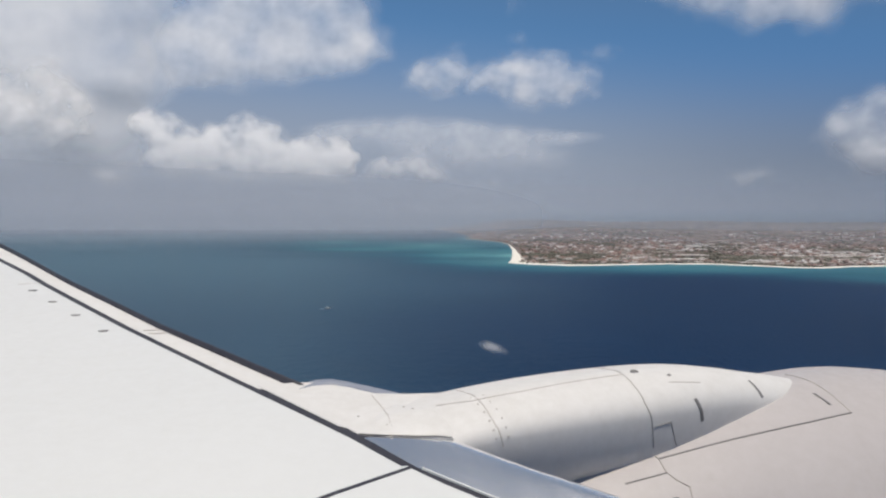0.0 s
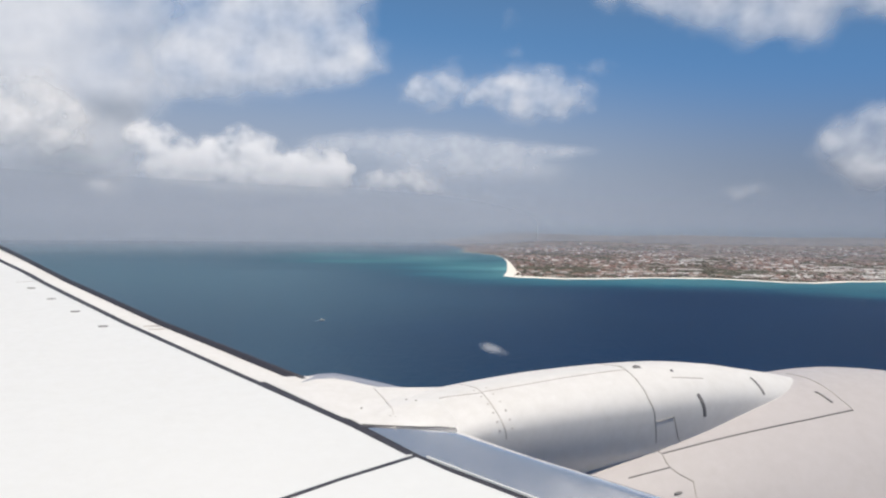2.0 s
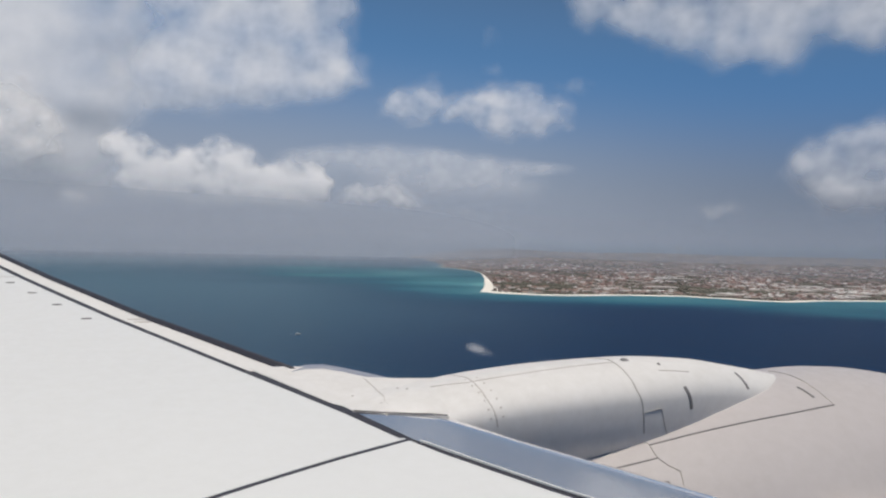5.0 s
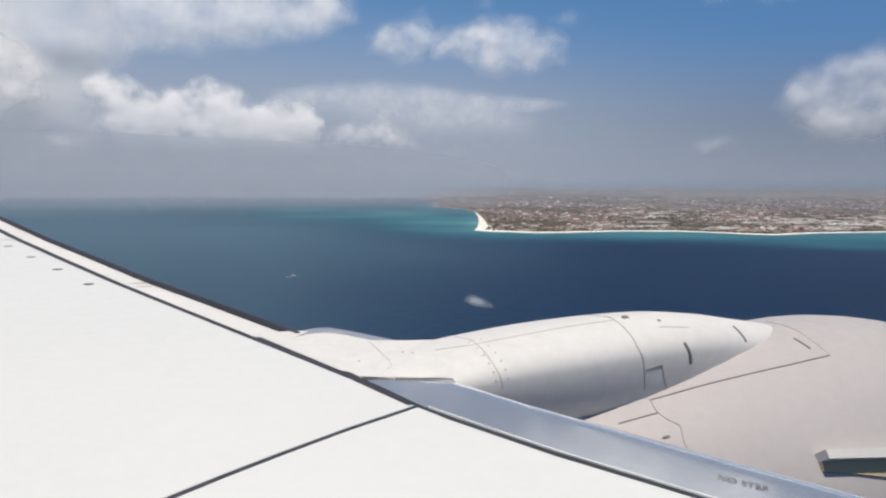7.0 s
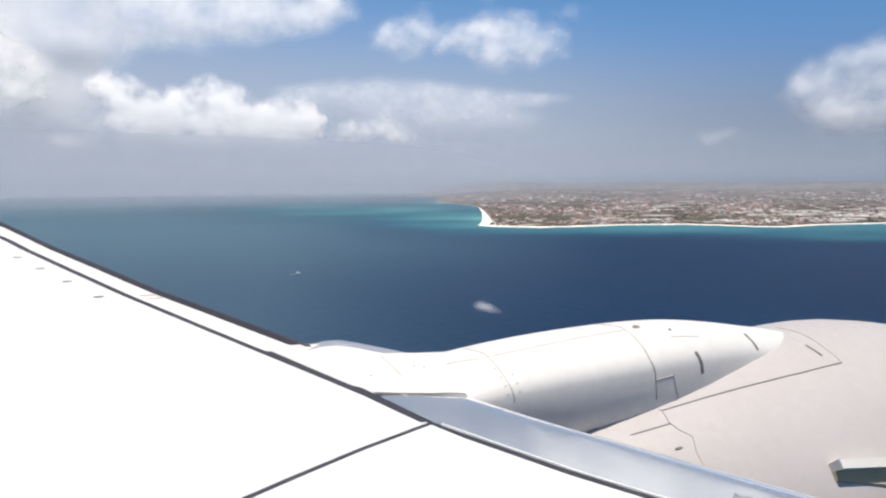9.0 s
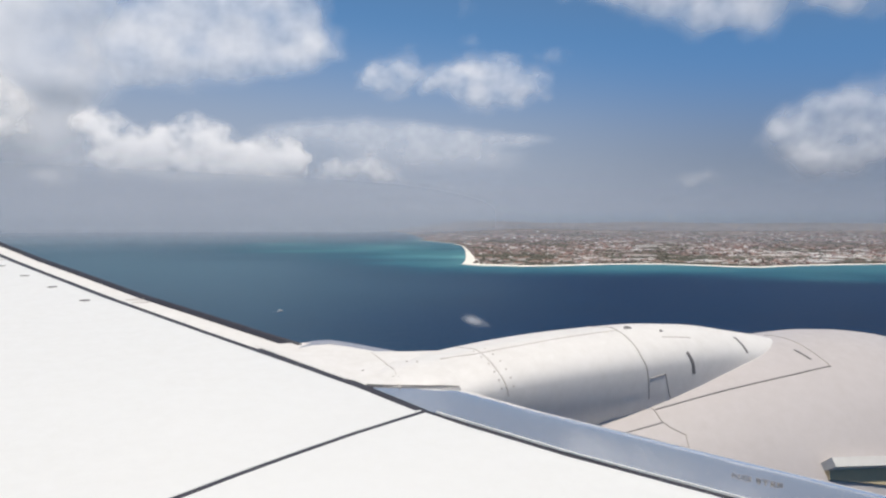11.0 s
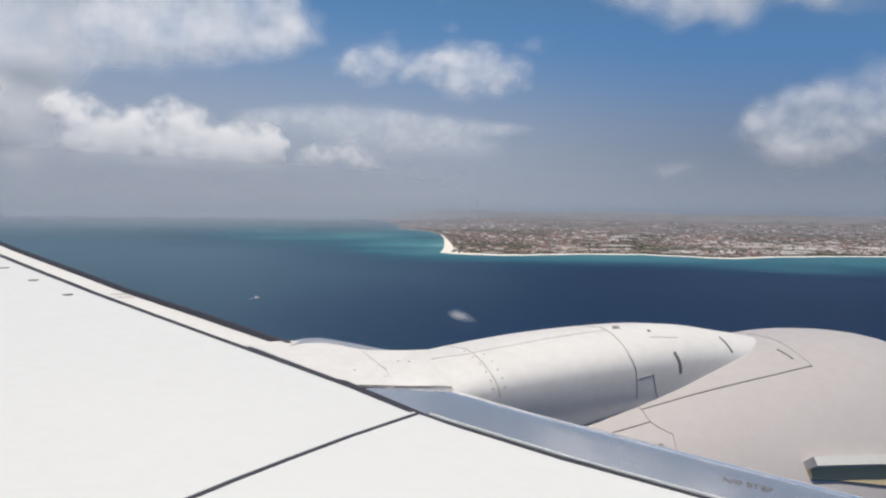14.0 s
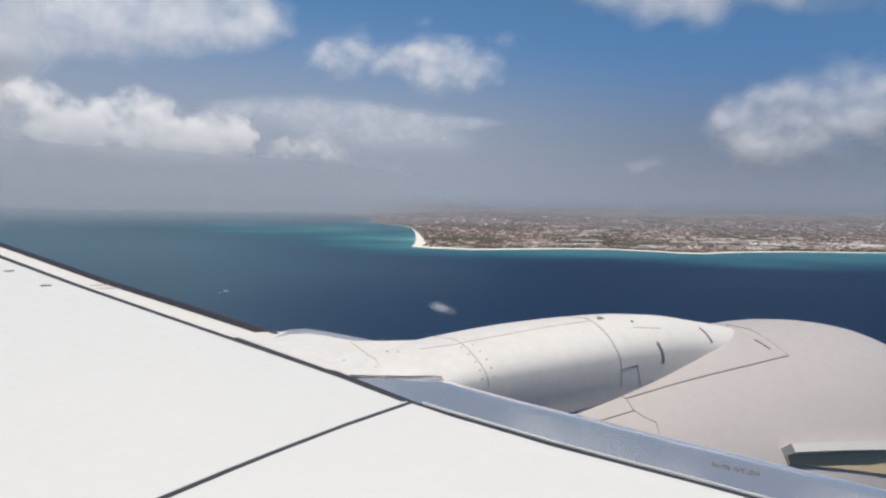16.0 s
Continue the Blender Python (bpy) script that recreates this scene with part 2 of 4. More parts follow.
def build_engine():
    fs = [0.95 + (4.02 - 0.95) * (1 - (1 - k / 48) ** 1.4) for k in range(49)]
    pyl = grid_mesh("pylon", [[pylon_point(f, 2 * math.pi * i / 40) for i in range(40)] for f in fs], M_FAIR, plane_root,
                    "white rounded engine strut fairing", closed=True, caps=True)
    fs = [0.4 + (5.6 - 0.4) * k / 52 for k in range(53)]
    rows = [[cowl_point(f, 2 * math.pi * i / 72) for i in range(72)] for f in fs]
    for f, r in ((5.5, 0.66), (5.0, 0.62), (4.6, 0.6)):
        rows.append([(f, NACELLE_O - r * math.sin(2 * math.pi * i / 72), NACELLE_U + r * math.cos(2 * math.pi * i / 72)) for i in range(72)])
    cowl = grid_mesh("nacelle", rows, M_COWL, plane_root, "off-white painted engine nacelle", closed=True, caps=True)
    return pyl, cowl


pylon, nacelle = build_engine()

FAIR = [(0.637, 3.76), (0.85, 3.755), (1.05, 3.70), (1.137, 3.571), (1.217, 3.488), (1.389, 3.439), (1.6, 3.40), (1.7, 3.30), (1.6, 3.05),
        (1.48, 3.0), (1.405, 2.85), (1.367, 2.868), (1.29, 2.905), (1.184, 2.943), (1.12, 2.950), (1.0, 2.999), (0.965, 3.09), (0.934, 3.12), (0.822, 3.36)]
slab("strut_apron", FAIR, 0.10, M_FAIR, plane_root, "white fairing between wing and engine strut", inset=0.006)

# ---- joints, fasteners and fittings on wing and engine ----
CAP_END = [(-0.7, 1.30), (0.04, 1.347), (0.27, 1.387), (0.6, 1.406), (0.92, 1.42), (1.2, 1.44), (1.6, 1.475)]


def cap_lift(f, a):
    s = max(0.0, (f - 1.0) / (lerp(CAP_END, a) - 1.0))
    return 0.032 * (1 - s ** 7) * (1 - min(1.0, max(0.0, (a - 0.4) / 0.7)) ** 3) if s < 1 else 0.0


def apron_cap():
    """Rounded rear cap that wraps over the root of the strut fairing."""
    rows = []
    for i in range(29):
        a = -0.7 + 1.8 * i / 28
        end = lerp(CAP_END, a)
        rows.append([pylon_point(f, a, cap_lift(f, a) - (0.006 if k == 24 else 0)) for k in range(25) for f in [0.97 + (end - 0.97) * (1 - (1 - k / 24) ** 1.6)]])
    grid_mesh("apron_cap", rows, M_FAIR, plane_root, "white rounded cap over the strut root")


apron_cap()


ROOT_LINE = [(1.0, 2.998), (1.12, 2.950), (1.184, 2.943), (1.287, 2.905), (1.367, 2.868), (1.40, 2.85)]


def root_edge(f):
    """Where the fairing's lower edge meets the wing skin."""
    rows = [pylon_point(f, 0.7 + 0.005 * k, cap_lift(f, 0.7 + 0.005 * k)) for k in range(90)]
    meets = [p[1] for p in rows if p[2] > skin_z(f, p[1])]
    return min(meets + [lerp(ROOT_LINE, f)]) - 0.004


def apron_point(f, o, lift=0.0):
    a = math.asin(max(-1.0, min(1.0, (NACELLE_O - o) / lerp(PYLON_W, f))))
    return (f, o, max(skin_z(f, o), pylon_point(f, a, cap_lift(f, a))[2]) + lift)


BODY = {"pylon": pylon_point, "cowl": cowl_point, "apron": apron_point, "wing": lambda f, o, lift=0.0: (f, o, skin_z(f, o) + lift)}


def ribbon(name, kind, line, width, mat, parent, label="", lift=0.003):
    """A thin line laid on a body; line: rows of the body's own two coordinates."""
    at = BODY[kind]
    bm = bmesh.new()
    prev = None
    pts = []
    for (a, b), (c, d) in zip(line, line[1:]):
        for k in range(8):
            pts.append((a + (c - a) * k / 8, b + (d - b) * k / 8))
    pts.append(line[-1])
    ps = [Vector(at(*p, lift)) for p in pts]
    ns = [(Vector(at(*p, lift + 0.01)) - q).normalized() for p, q in zip(pts, ps)]
    for i, (p, n) in enumerate(zip(ps, ns)):
        t = (ps[min(i + 1, len(ps) - 1)] - ps[max(i - 1, 0)]).normalized()
        side = n.cross(t).normalized() * width / 2
        cur = [bm.verts.new(p - side - n * 0.006), bm.verts.new(p - side), bm.verts.new(p + side), bm.verts.new(p + side - n * 0.006)]
        if prev:
            for k in range(3):
                bm.faces.new((prev[k], prev[k + 1], cur[k + 1], cur[k]))
        prev = cur
    return link(name, bm, mat, parent, label, smooth=False)


def disc(name, kind, a, b, ra, rb, mat, parent, label="", lift=0.003):
    at = BODY[kind]
    p = Vector(at(a, b, lift))
    n = (Vector(at(a, b, lift + 0.01)) - p).normalized()
    u = Vector((1, 0, 0))
    u = (u - n * u.dot(n)).normalized()
    v = n.cross(u)
    bm = bmesh.new()
    top = [bm.verts.new(p + u * ra * math.cos(2 * math.pi * i / 14) + v * rb * math.sin(2 * math.pi * i / 14)) for i in range(14)]
    low = [bm.verts.new(q.co - n * 0.008) for q in top]
    bm.faces.new(top)
    for i in range(14):
        bm.faces.new((low[i], low[(i + 1) % 14], top[(i + 1) % 14], top[i]))
    return link(name, bm, mat, parent, label, smooth=False)


ribbon("panel_joint", "pylon", [(2.495, -0.4), (2.49, 0.239), (2.476, 0.738), (2.471, 1.204), (2.498, 1.654), (2.52, 1.961)], 0.004, M_THIN, pylon, "thin dark panel joint")
ribbon("panel_joint", "pylon", [(1.62, -0.4), (1.622, 0.158), (1.624, 0.917), (1.651, 1.637)], 0.005, M_SOFT, pylon)
ribbon("panel_joint", "pylon", [(1.419, 0.251), (1.588, 0.405), (1.878, 0.43), (2.141, 0.401), (2.49, 0.375)], 0.0035, M_SOFT, pylon)
ribbon("access_door_edge", "pylon", [(2.503, 1.685), (2.62, 1.649), (2.66, 1.924), (2.68, 2.0)], 0.003, M_THIN, pylon, "outline of a small access door")
ribbon("vent_slot", "pylon", [(2.801, 1.224), (2.84, 1.703)], 0.018, M_LINE, pylon, "dark vent slot")
ribbon("vent_slot", "pylon", [(3.328, 0.714), (3.347, 1.283)], 0.016, M_LINE, pylon, "dark vent slot")
ribbon("panel_joint", "pylon", [(2.707, 0.745), (2.909, 0.828)], 0.004, M_SOFT, pylon)
disc("drain_cap", "pylon", 2.574, 0.333, 0.026, 0.020, M_LINE, pylon, "small dark drain cap")
disc("drain_cap", "pylon", 2.755, 0.549, 0.010, 0.010, M_LINE, pylon)
for k in range(6):
    for df in (-0.03, 0.035):
        disc("rivet", "pylon", 1.63 + df + 0.003 * k, 0.3 + 0.23 * k, 0.0045, 0.0045, M_SOFT, pylon)
ribbon("panel_joint", "cowl", [(3.795, 0.476), (3.481, 0.475), (3.078, 0.46), (2.69, 0.444), (2.547, 0.437)], 0.007, M_LINE, nacelle, "thin dark cowl panel joint")
ribbon("panel_joint", "cowl", [(3.795, 0.476), (3.806, 0.392), (3.85, 0.17), (3.885, -0.054)], 0.005, M_SOFT, nacelle)
ribbon("panel_joint", "cowl", [(2.54, 0.41), (2.547, 0.437), (2.533, 0.531), (2.555, 0.60), (2.60, 0.66), (2.569, 0.754), (2.57, 1.0)], 0.004, M_THIN, nacelle)
ribbon("panel_joint", "cowl", [(2.302, 0.532), (2.534, 0.541)], 0.006, M_LINE, nacelle)
ribbon("vent_slot", "cowl", [(3.731, 0.28), (3.729, 0.396)], 0.014, M_LINE, nacelle, "dark vent slot")
disc("latch", "cowl", 2.50, 0.704, 0.03, 0.007, M_LINE, nacelle, "small dark cowl latch")
ribbon("panel_joint", "apron", [(1.19, 3.47), (1.195, 3.27), (1.172, 3.09), (1.13, 2.92)], 0.004, M_SOFT, plane_root, lift=0.003)
ribbon("fairing_edge", "wing", [(0.997, 2.998), (1.08, 2.962)] + [(f, root_edge(f)) for f in (1.12, 1.184, 1.24, 1.287, 1.33, 1.367, 1.395)], 0.004, M_LINE, plane_root, "thin dark edge of the fairing", lift=0.004)
ribbon("slat_joint", "wing", [(-0.97, 6.72), (-0.88, 6.755), (-0.815, 6.775)], 0.012, M_SOFT, plane_root, "thin joint between two skin panels", lift=0.002)
for f, o in ((-0.824, 6.456), (-0.621, 5.999), (-0.413, 5.533), (-0.2, 5.053)):
    disc("fastener", "wing", f, o, 0.032, 0.026, M_PLUG, plane_root, "small grey fastener plug")
for f, o in ((1.05, 3.20), (1.28, 3.20), (1.30, 3.12), (1.145, 3.04), (1.155, 3.0), (1.165, 3.02)):
    disc("fastener", "apron", f, o, 0.006, 0.006, M_THIN, plane_root, lift=0.003)
for f, o in ((0.097, 5.02), (0.13, 4.93)):
    disc("scuff", "wing", f, o, 0.055, 0.014, M_SCUFF, plane_root, "faint brown scuff on the slat", lift=0.001)

ribbon("edge_bead", "wing", [(seam(o) + gap(o) / 2 + 0.008, o) for o in (0.4, 1.0, 1.668, 2.065, 2.4, 2.6)], 0.010, M_WING, plane_root, "thin white bead beside the joint")


def strake():
    rows, unders = [], []
    for k in range(15):
        t = k / 14
        f = 3.24 + 1.3 * t
        r = lerp(COWL_R, f)
        h = 0.075 * (1 - 0.75 * max(0, t - 0.45) / 0.55)
        bend = 0.14 * (f - 3.29)
        low = []
        row = []
        deep = 0.055 + 0.13 * t
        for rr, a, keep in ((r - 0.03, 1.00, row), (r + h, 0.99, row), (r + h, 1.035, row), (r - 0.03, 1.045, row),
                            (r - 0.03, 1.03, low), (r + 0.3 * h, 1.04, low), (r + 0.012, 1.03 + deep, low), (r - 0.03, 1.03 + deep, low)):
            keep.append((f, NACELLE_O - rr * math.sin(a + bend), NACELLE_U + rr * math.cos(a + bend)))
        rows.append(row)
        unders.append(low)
    fin = grid_mesh("strake", rows, M_STRAKE, nacelle, "light grey vortex strake on the nacelle side", closed=True, caps=True, smooth=False)
    # patch on the cowl below the fin, coloured as the fin's shade
    grid_mesh("shade_patch", unders, M_FIN_SHADE, fin, "olive patch below the strake, standing in for its shade", closed=True, caps=True, smooth=False)


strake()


def lettering():
    cu = bpy.data.curves.new("lettering", "FONT")
    cu.body, cu.size, cu.extrude = "NO STEP", 0.042, 0.0008
    tmp = new("lettering_source", cu)
    bpy.context.view_layer.update()
    me = bpy.data.meshes.new_from_object(tmp.evaluated_get(bpy.context.evaluated_depsgraph_get()))
    bpy.data.objects.remove(tmp)
    me.materials.clear()
    me.materials.append(M_LINE)
    ob = new("lettering", me)
    ob.parent = plane_root
    ob.matrix_local = pose(1.893, 1.742, skin_z(1.893, 1.742) + 0.001, 6.8, 0, 0) @ pose(0, 0, 0, 0, 0, -50)
    tagged(ob, "small dark stencilled words")


lettering()


def slat_end():
    rows = []
    for f, o, drop in ((0.86, 3.74, 0.008), (0.96, 3.775, 0.002), (1.05, 3.77, 0.002), (1.13, 3.71, 0.005), (1.22, 3.63, 0.010), (1.31, 3.56, 0.018), (1.40, 3.50, 0.03)):
        z = skin_z(f, o) - drop
        rows.append([(f - 0.03, o - 0.10, z - 0.004), (f, o, z), (f + 0.05, o + 0.05, z - 0.06), (f + 0.02, o - 0.05, z - 0.12)])
    # this end of the slat lies in shade, given here by the grey-blue colour
    grid_mesh("slat_end", rows, M_SHADED, plane_root, "inner end of the outboard slat, its shade painted grey-blue", closed=True, caps=True)


slat_end()

# ---- the sea, one sheet to the horizon ----
COAST = [(2400, 1150), (1300, 1060), (800, 1000), (621, 994), (557, 978), (502, 963), (437, 924), (404, 933), (377, 962), (326, 997), (244, 992), (158, 956),
         (118, 947), (81, 964), (58, 975), (40, 1000), (47, 1070), (55, 1200), (66, 1480), (68, 1800), (50, 2000), (-8, 2200), (-58, 2330), (-40, 2520),
         (-70, 2900), (-120, 3500), (-230, 4300), (-520, 5600)]


def coast_distance(x, y):
    """Distance from the shore, in plan, for arrays."""
    best = np.full(np.shape(x), 1e9)
    for (ax, ay), (bx, by) in zip(COAST, COAST[1:]):
        dx, dy = bx - ax, by - ay
        t = np.clip(((x - ax) * dx + (y - ay) * dy) / (dx * dx + dy * dy), 0, 1)
        best = np.minimum(best, np.hypot(x - ax - t * dx, y - ay - t * dy))
    return best


def attribute(me, name, values):
    a = me.attributes.new(name, "FLOAT", "POINT")
    a.data.foreach_set("value", np.asarray(values, dtype=np.float32))


def sheet(name, verts, w, mat, keep=None):
    """A mesh from an array of points, w to a row; keep: the points whose faces are built."""
    n = len(verts) // w
    i = np.arange((n - 1) * (w - 1))
    a = (i // (w - 1)) * w + i % (w - 1)
    faces = np.stack([a, a + 1, a + w + 1, a + w], 1)
    if keep is not None:
        faces = faces[keep[faces].any(axis=1)]
    me = bpy.data.meshes.new(name)
    me.from_pydata(verts.tolist(), [], faces.tolist())
    me.materials.append(mat)
    me.polygons.foreach_set("use_smooth", np.ones(len(me.polygons), dtype=bool))
    return new(name, me)


def sea_material():
    m, n, l, p = material("sea_water")
    at = n.new("ShaderNodeAttribute")
    at.attribute_name = "shallow"
    big = noise_node(n, l, 0.004, 5, 0.6)
    deep = ramp(n, l, big, [(0.3, (0.003, 0.0168, 0.052)), (0.7, (0.0058, 0.0262, 0.072))])
    tur = ramp(n, l, at.outputs["Fac"], [(0.0, (0.008, 0.025, 0.068)), (0.35, (0.018, 0.10, 0.145)), (0.7, (0.055, 0.18, 0.21)), (1.0, (0.16, 0.38, 0.38))])
    # haze and cloud reflection on open sea, mixed into the water colour
    haze_tint = n.new("ShaderNodeAttribute")
    haze_tint.attribute_name = "haze_tint"
    hazed = mix_color(n, l, haze_tint.outputs["Fac"], deep, (0.054, 0.116, 0.166))
    share = ramp(n, l, at.outputs["Fac"], [(0.0, (0, 0, 0)), (0.42, (1, 1, 1))])
    l.new(mix_color(n, l, share, hazed, tur), p.inputs["Base Color"])
    p.inputs["Roughness"].default_value = 0.45
    p.inputs["IOR"].default_value = 1.16
    waves = noise_node(n, l, 0.25, 6, 0.65, stretch=(1, 0.5, 1))
    bump(n, l, waves, 0.5, 1.0, p)
    return m


def build_sea():
    az = np.radians(np.linspace(-180, 180, 361))
    rad = np.concatenate([[0.01], np.geomspace(30, 6000, 170)])
    R, AZ = np.meshgrid(rad, az, indexing="ij")
    x, y = R * np.sin(AZ), R * np.cos(AZ)
    d = coast_distance(x, y)
    wave = np.array([noise.noise(Vector((p / 260, q / 420, 0))) for p, q in zip(x.ravel(), y.ravel())]).reshape(x.shape)
    near = np.clip((1500 - y) / 300, 0, 1)
    reach = 130 + 120 * np.clip((x - 50) / 500, 0, 1) + 70 * wave
    sh = 0.28 * np.exp(-d / 20.0) * np.clip((2100 - y) / 600, 0.2, 1) + near * 0.52 / (1 + np.exp((d - reach) / 42.0)) + 0.3 * np.exp(-d / 120.0) * (1 - near)
    for cx, cy, sx, sy, k in ((-60, 1350, 130, 240, 0.30), (-330, 1800, 260, 340, 0.42), (-200, 1180, 150, 80, 0.30), (-80, 1900, 160, 400, 0.34), (-560, 2700, 320, 600, 0.32), (-260, 1450, 130, 70, 0.32)):
        sh += k * (1 + 0.9 * wave) * np.exp(-((x - cx) / sx) ** 2 - ((y - cy) / sy) ** 2)
    streak = np.array([noise.fractal(Vector((p / 190, q / 150, 7)), 1.0, 2.1, 4) for p, q in zip(x.ravel(), y.ravel())]).reshape(x.shape)
    sh *= np.clip(1.0 + 0.5 * streak, 0.5, 1.5)
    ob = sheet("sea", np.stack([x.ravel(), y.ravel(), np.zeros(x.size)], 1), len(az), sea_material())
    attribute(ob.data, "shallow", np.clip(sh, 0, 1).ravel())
    # painted haze grows to the left and with distance
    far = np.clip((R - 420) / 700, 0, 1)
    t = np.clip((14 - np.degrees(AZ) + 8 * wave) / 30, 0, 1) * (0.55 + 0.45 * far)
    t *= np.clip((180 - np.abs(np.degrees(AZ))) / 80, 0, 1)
    attribute(ob.data, "haze_tint", (t * t * (3 - 2 * t)).ravel())
    tagged(ob, "deep blue sea turning turquoise near the shore", "sea", kind="structure")


build_sea()

# ---- the island ----


def land_material():
    m, n, l, p = material("dry_land")
    big = noise_node(n, l, 0.006, 6, 0.65)
    fine = noise_node(n, l, 0.06, 6, 0.7)
    a = ramp(n, l, big, [(0.33, (0.05, 0.055, 0.036)), (0.47, (0.13, 0.10, 0.085)), (0.6, (0.22, 0.165, 0.145)), (0.72, (0.33, 0.265, 0.235))])
    b = ramp(n, l, fine, [(0.33, (0.045, 0.048, 0.034)), (0.5, (0.16, 0.12, 0.105)), (0.62, (0.27, 0.205, 0.185)), (0.75, (0.42, 0.36, 0.33))])
    l.new(mix_color(n, l, 0.5, a, b), p.inputs["Base Color"])
    p.inputs["Roughness"].default_value = 0.95
    return m


def sand_material():
    m, n, l, p = material("white_sand")
    l.new(ramp(n, l, noise_node(n, l, 0.05, 5), [(0.3, (0.76, 0.70, 0.60)), (0.7, (0.86, 0.82, 0.74))]), p.inputs["Base Color"])
    p.inputs["Roughness"].default_value = 0.9
    return m


M_LAND, M_SAND = land_material(), sand_material()


def inside(x, y):
    """True where a point of the plan lies on the island."""
    poly = COAST + [(4500, 5600)]
    hit = np.zeros(np.shape(x), dtype=bool)
    for (ax, ay), (bx, by) in zip(poly, poly[1:] + poly[:1]):
        c = (ay > y) != (by > y)
        with np.errstate(divide="ignore", invalid="ignore"):
            hit ^= c & (x < (bx - ax) * (y - ay) / ((by - ay) or 1e-9) + ax)
    return hit


def ground_z(x, y):
    """Height of the land: a low shore, rising to gentle hills inland; under water off the coast."""
    d = np.where(inside(x, y), 1, -1) * np.minimum(coast_distance(x, y), 500)
    r = np.hypot(x, y)
    far = np.clip((r - 1700) / 2900, 0, 1)
    wave = np.array([noise.noise(Vector((p / 700, q / 900, 4))) for p, q in zip(np.ravel(x), np.ravel(y))]).reshape(np.shape(x))
    return np.where(d > 0, 0.6, 0.6 + np.maximum(d, -60) * 0.3) + np.clip(d / 450, 0, 1) ** 0.8 * (60 + 22 * wave) * far ** 1.3


def build_land():
    bm = bmesh.new()
    az = np.radians(np.concatenate([np.linspace(-8, 4, 97), np.linspace(4.3, 70, 180)]))
    rad = np.concatenate([np.geomspace(880, 1100, 60), np.geomspace(1104, 5400, 150)])
    R, A = np.meshgrid(rad, az, indexing="ij")
    X, Y = R * np.sin(A), R * np.cos(A)
    Z = ground_z(X, Y)
    vs = [bm.verts.new(p) for p in zip(X.ravel().tolist(), Y.ravel().tolist(), Z.ravel().tolist())]
    w = len(az)
    dry = (Z > -1.5).ravel()
    for i in range(len(rad) - 1):
        for j in range(w - 1):
            q = (i * w + j, i * w + j + 1, i * w + w + j + 1, i * w + w + j)
            if any(dry[k] for k in q):
                bm.faces.new([vs[k] for k in q])
    bmesh.ops.delete(bm, geom=[v for v in bm.verts if not v.link_faces], context="VERTS")
    tagged(link("island_ground", bm, M_LAND), "dry brown island with scrub and built-up streets", "land", kind="structure")
    widths = [2, 2, 3, 4, 5, 5, 7, 7, 6, 7, 9, 11, 15, 19, 23, 24, 19, 11, 4, 0.6, 0.4, 0.3, 1.2, 0.3, 0.3, 0.3, 0.3, 0.3]
    bm = bmesh.new()
    prev = None
    for i, (x, y) in enumerate(COAST):
        a, b = COAST[max(0, i - 1)], COAST[min(len(COAST) - 1, i + 1)]
        t = Vector((b[0] - a[0], b[1] - a[1])).normalized()
        inn = Vector((t.y, -t.x)) * widths[i]
        out = Vector((-t.y, t.x)) * min(3, widths[i])
        cur = [bm.verts.new((x + out.x, y + out.y, 0.05)), bm.verts.new((x, y, 0.75)), bm.verts.new((x + inn.x, y + inn.y, 0.9))]
        if prev:
            for k in range(2):
                bm.faces.new((prev[k], prev[k + 1], cur[k + 1], cur[k]))
        prev = cur
    tagged(link("beach", bm, M_SAND, smooth=False), "white sand beach along the shore", "beach", kind="structure")


build_land()

# ---- the town: houses, large roofs, scrub and trees ----


def island_material(name, stops, rough=0.8):
    m, n, l, p = material(name)
    g = n.new("ShaderNodeNewGeometry")
    c = ramp(n, l, g.outputs["Random Per Island"], stops)
    c.node.color_ramp.interpolation = "CONSTANT"
    l.new(mix_color(n, l, ramp(n, l, noise_node(n, l, 0.5, 4), [(0.3, (0, 0, 0)), (0.8, (0.5, 0.5, 0.5))]), c, (0.25, 0.22, 0.2)), p.inputs["Base Color"])
    p.inputs["Roughness"].default_value = rough
    return m


M_TOWN = island_material("town_paint", [(0.0, (0.36, 0.285, 0.26)), (0.18, (0.30, 0.175, 0.145)), (0.36, (0.50, 0.45, 0.43)), (0.48, (0.22, 0.14, 0.12)),
                                        (0.62, (0.27, 0.215, 0.205)), (0.76, (0.13, 0.12, 0.11)), (0.92, (0.78, 0.75, 0.72))])
M_ROOFS = island_material("flat_roof", [(0.0, (0.62, 0.58, 0.54)), (0.4, (0.78, 0.76, 0.73)), (0.75, (0.40, 0.35, 0.31))])
M_LEAF = island_material("scrub_leaves", [(0.0, (0.036, 0.042, 0.026)), (0.35, (0.05, 0.055, 0.032)), (0.7, (0.085, 0.075, 0.05))], 0.9)
M_WALL = painted("house_wall", (0.50, 0.46, 0.41), 0.8)
M_ROOF_RED = painted("clay_roof", (0.24, 0.145, 0.115), 0.85)
M_ROOF_PALE = painted("pale_roof", (0.52, 0.49, 0.46), 0.8)


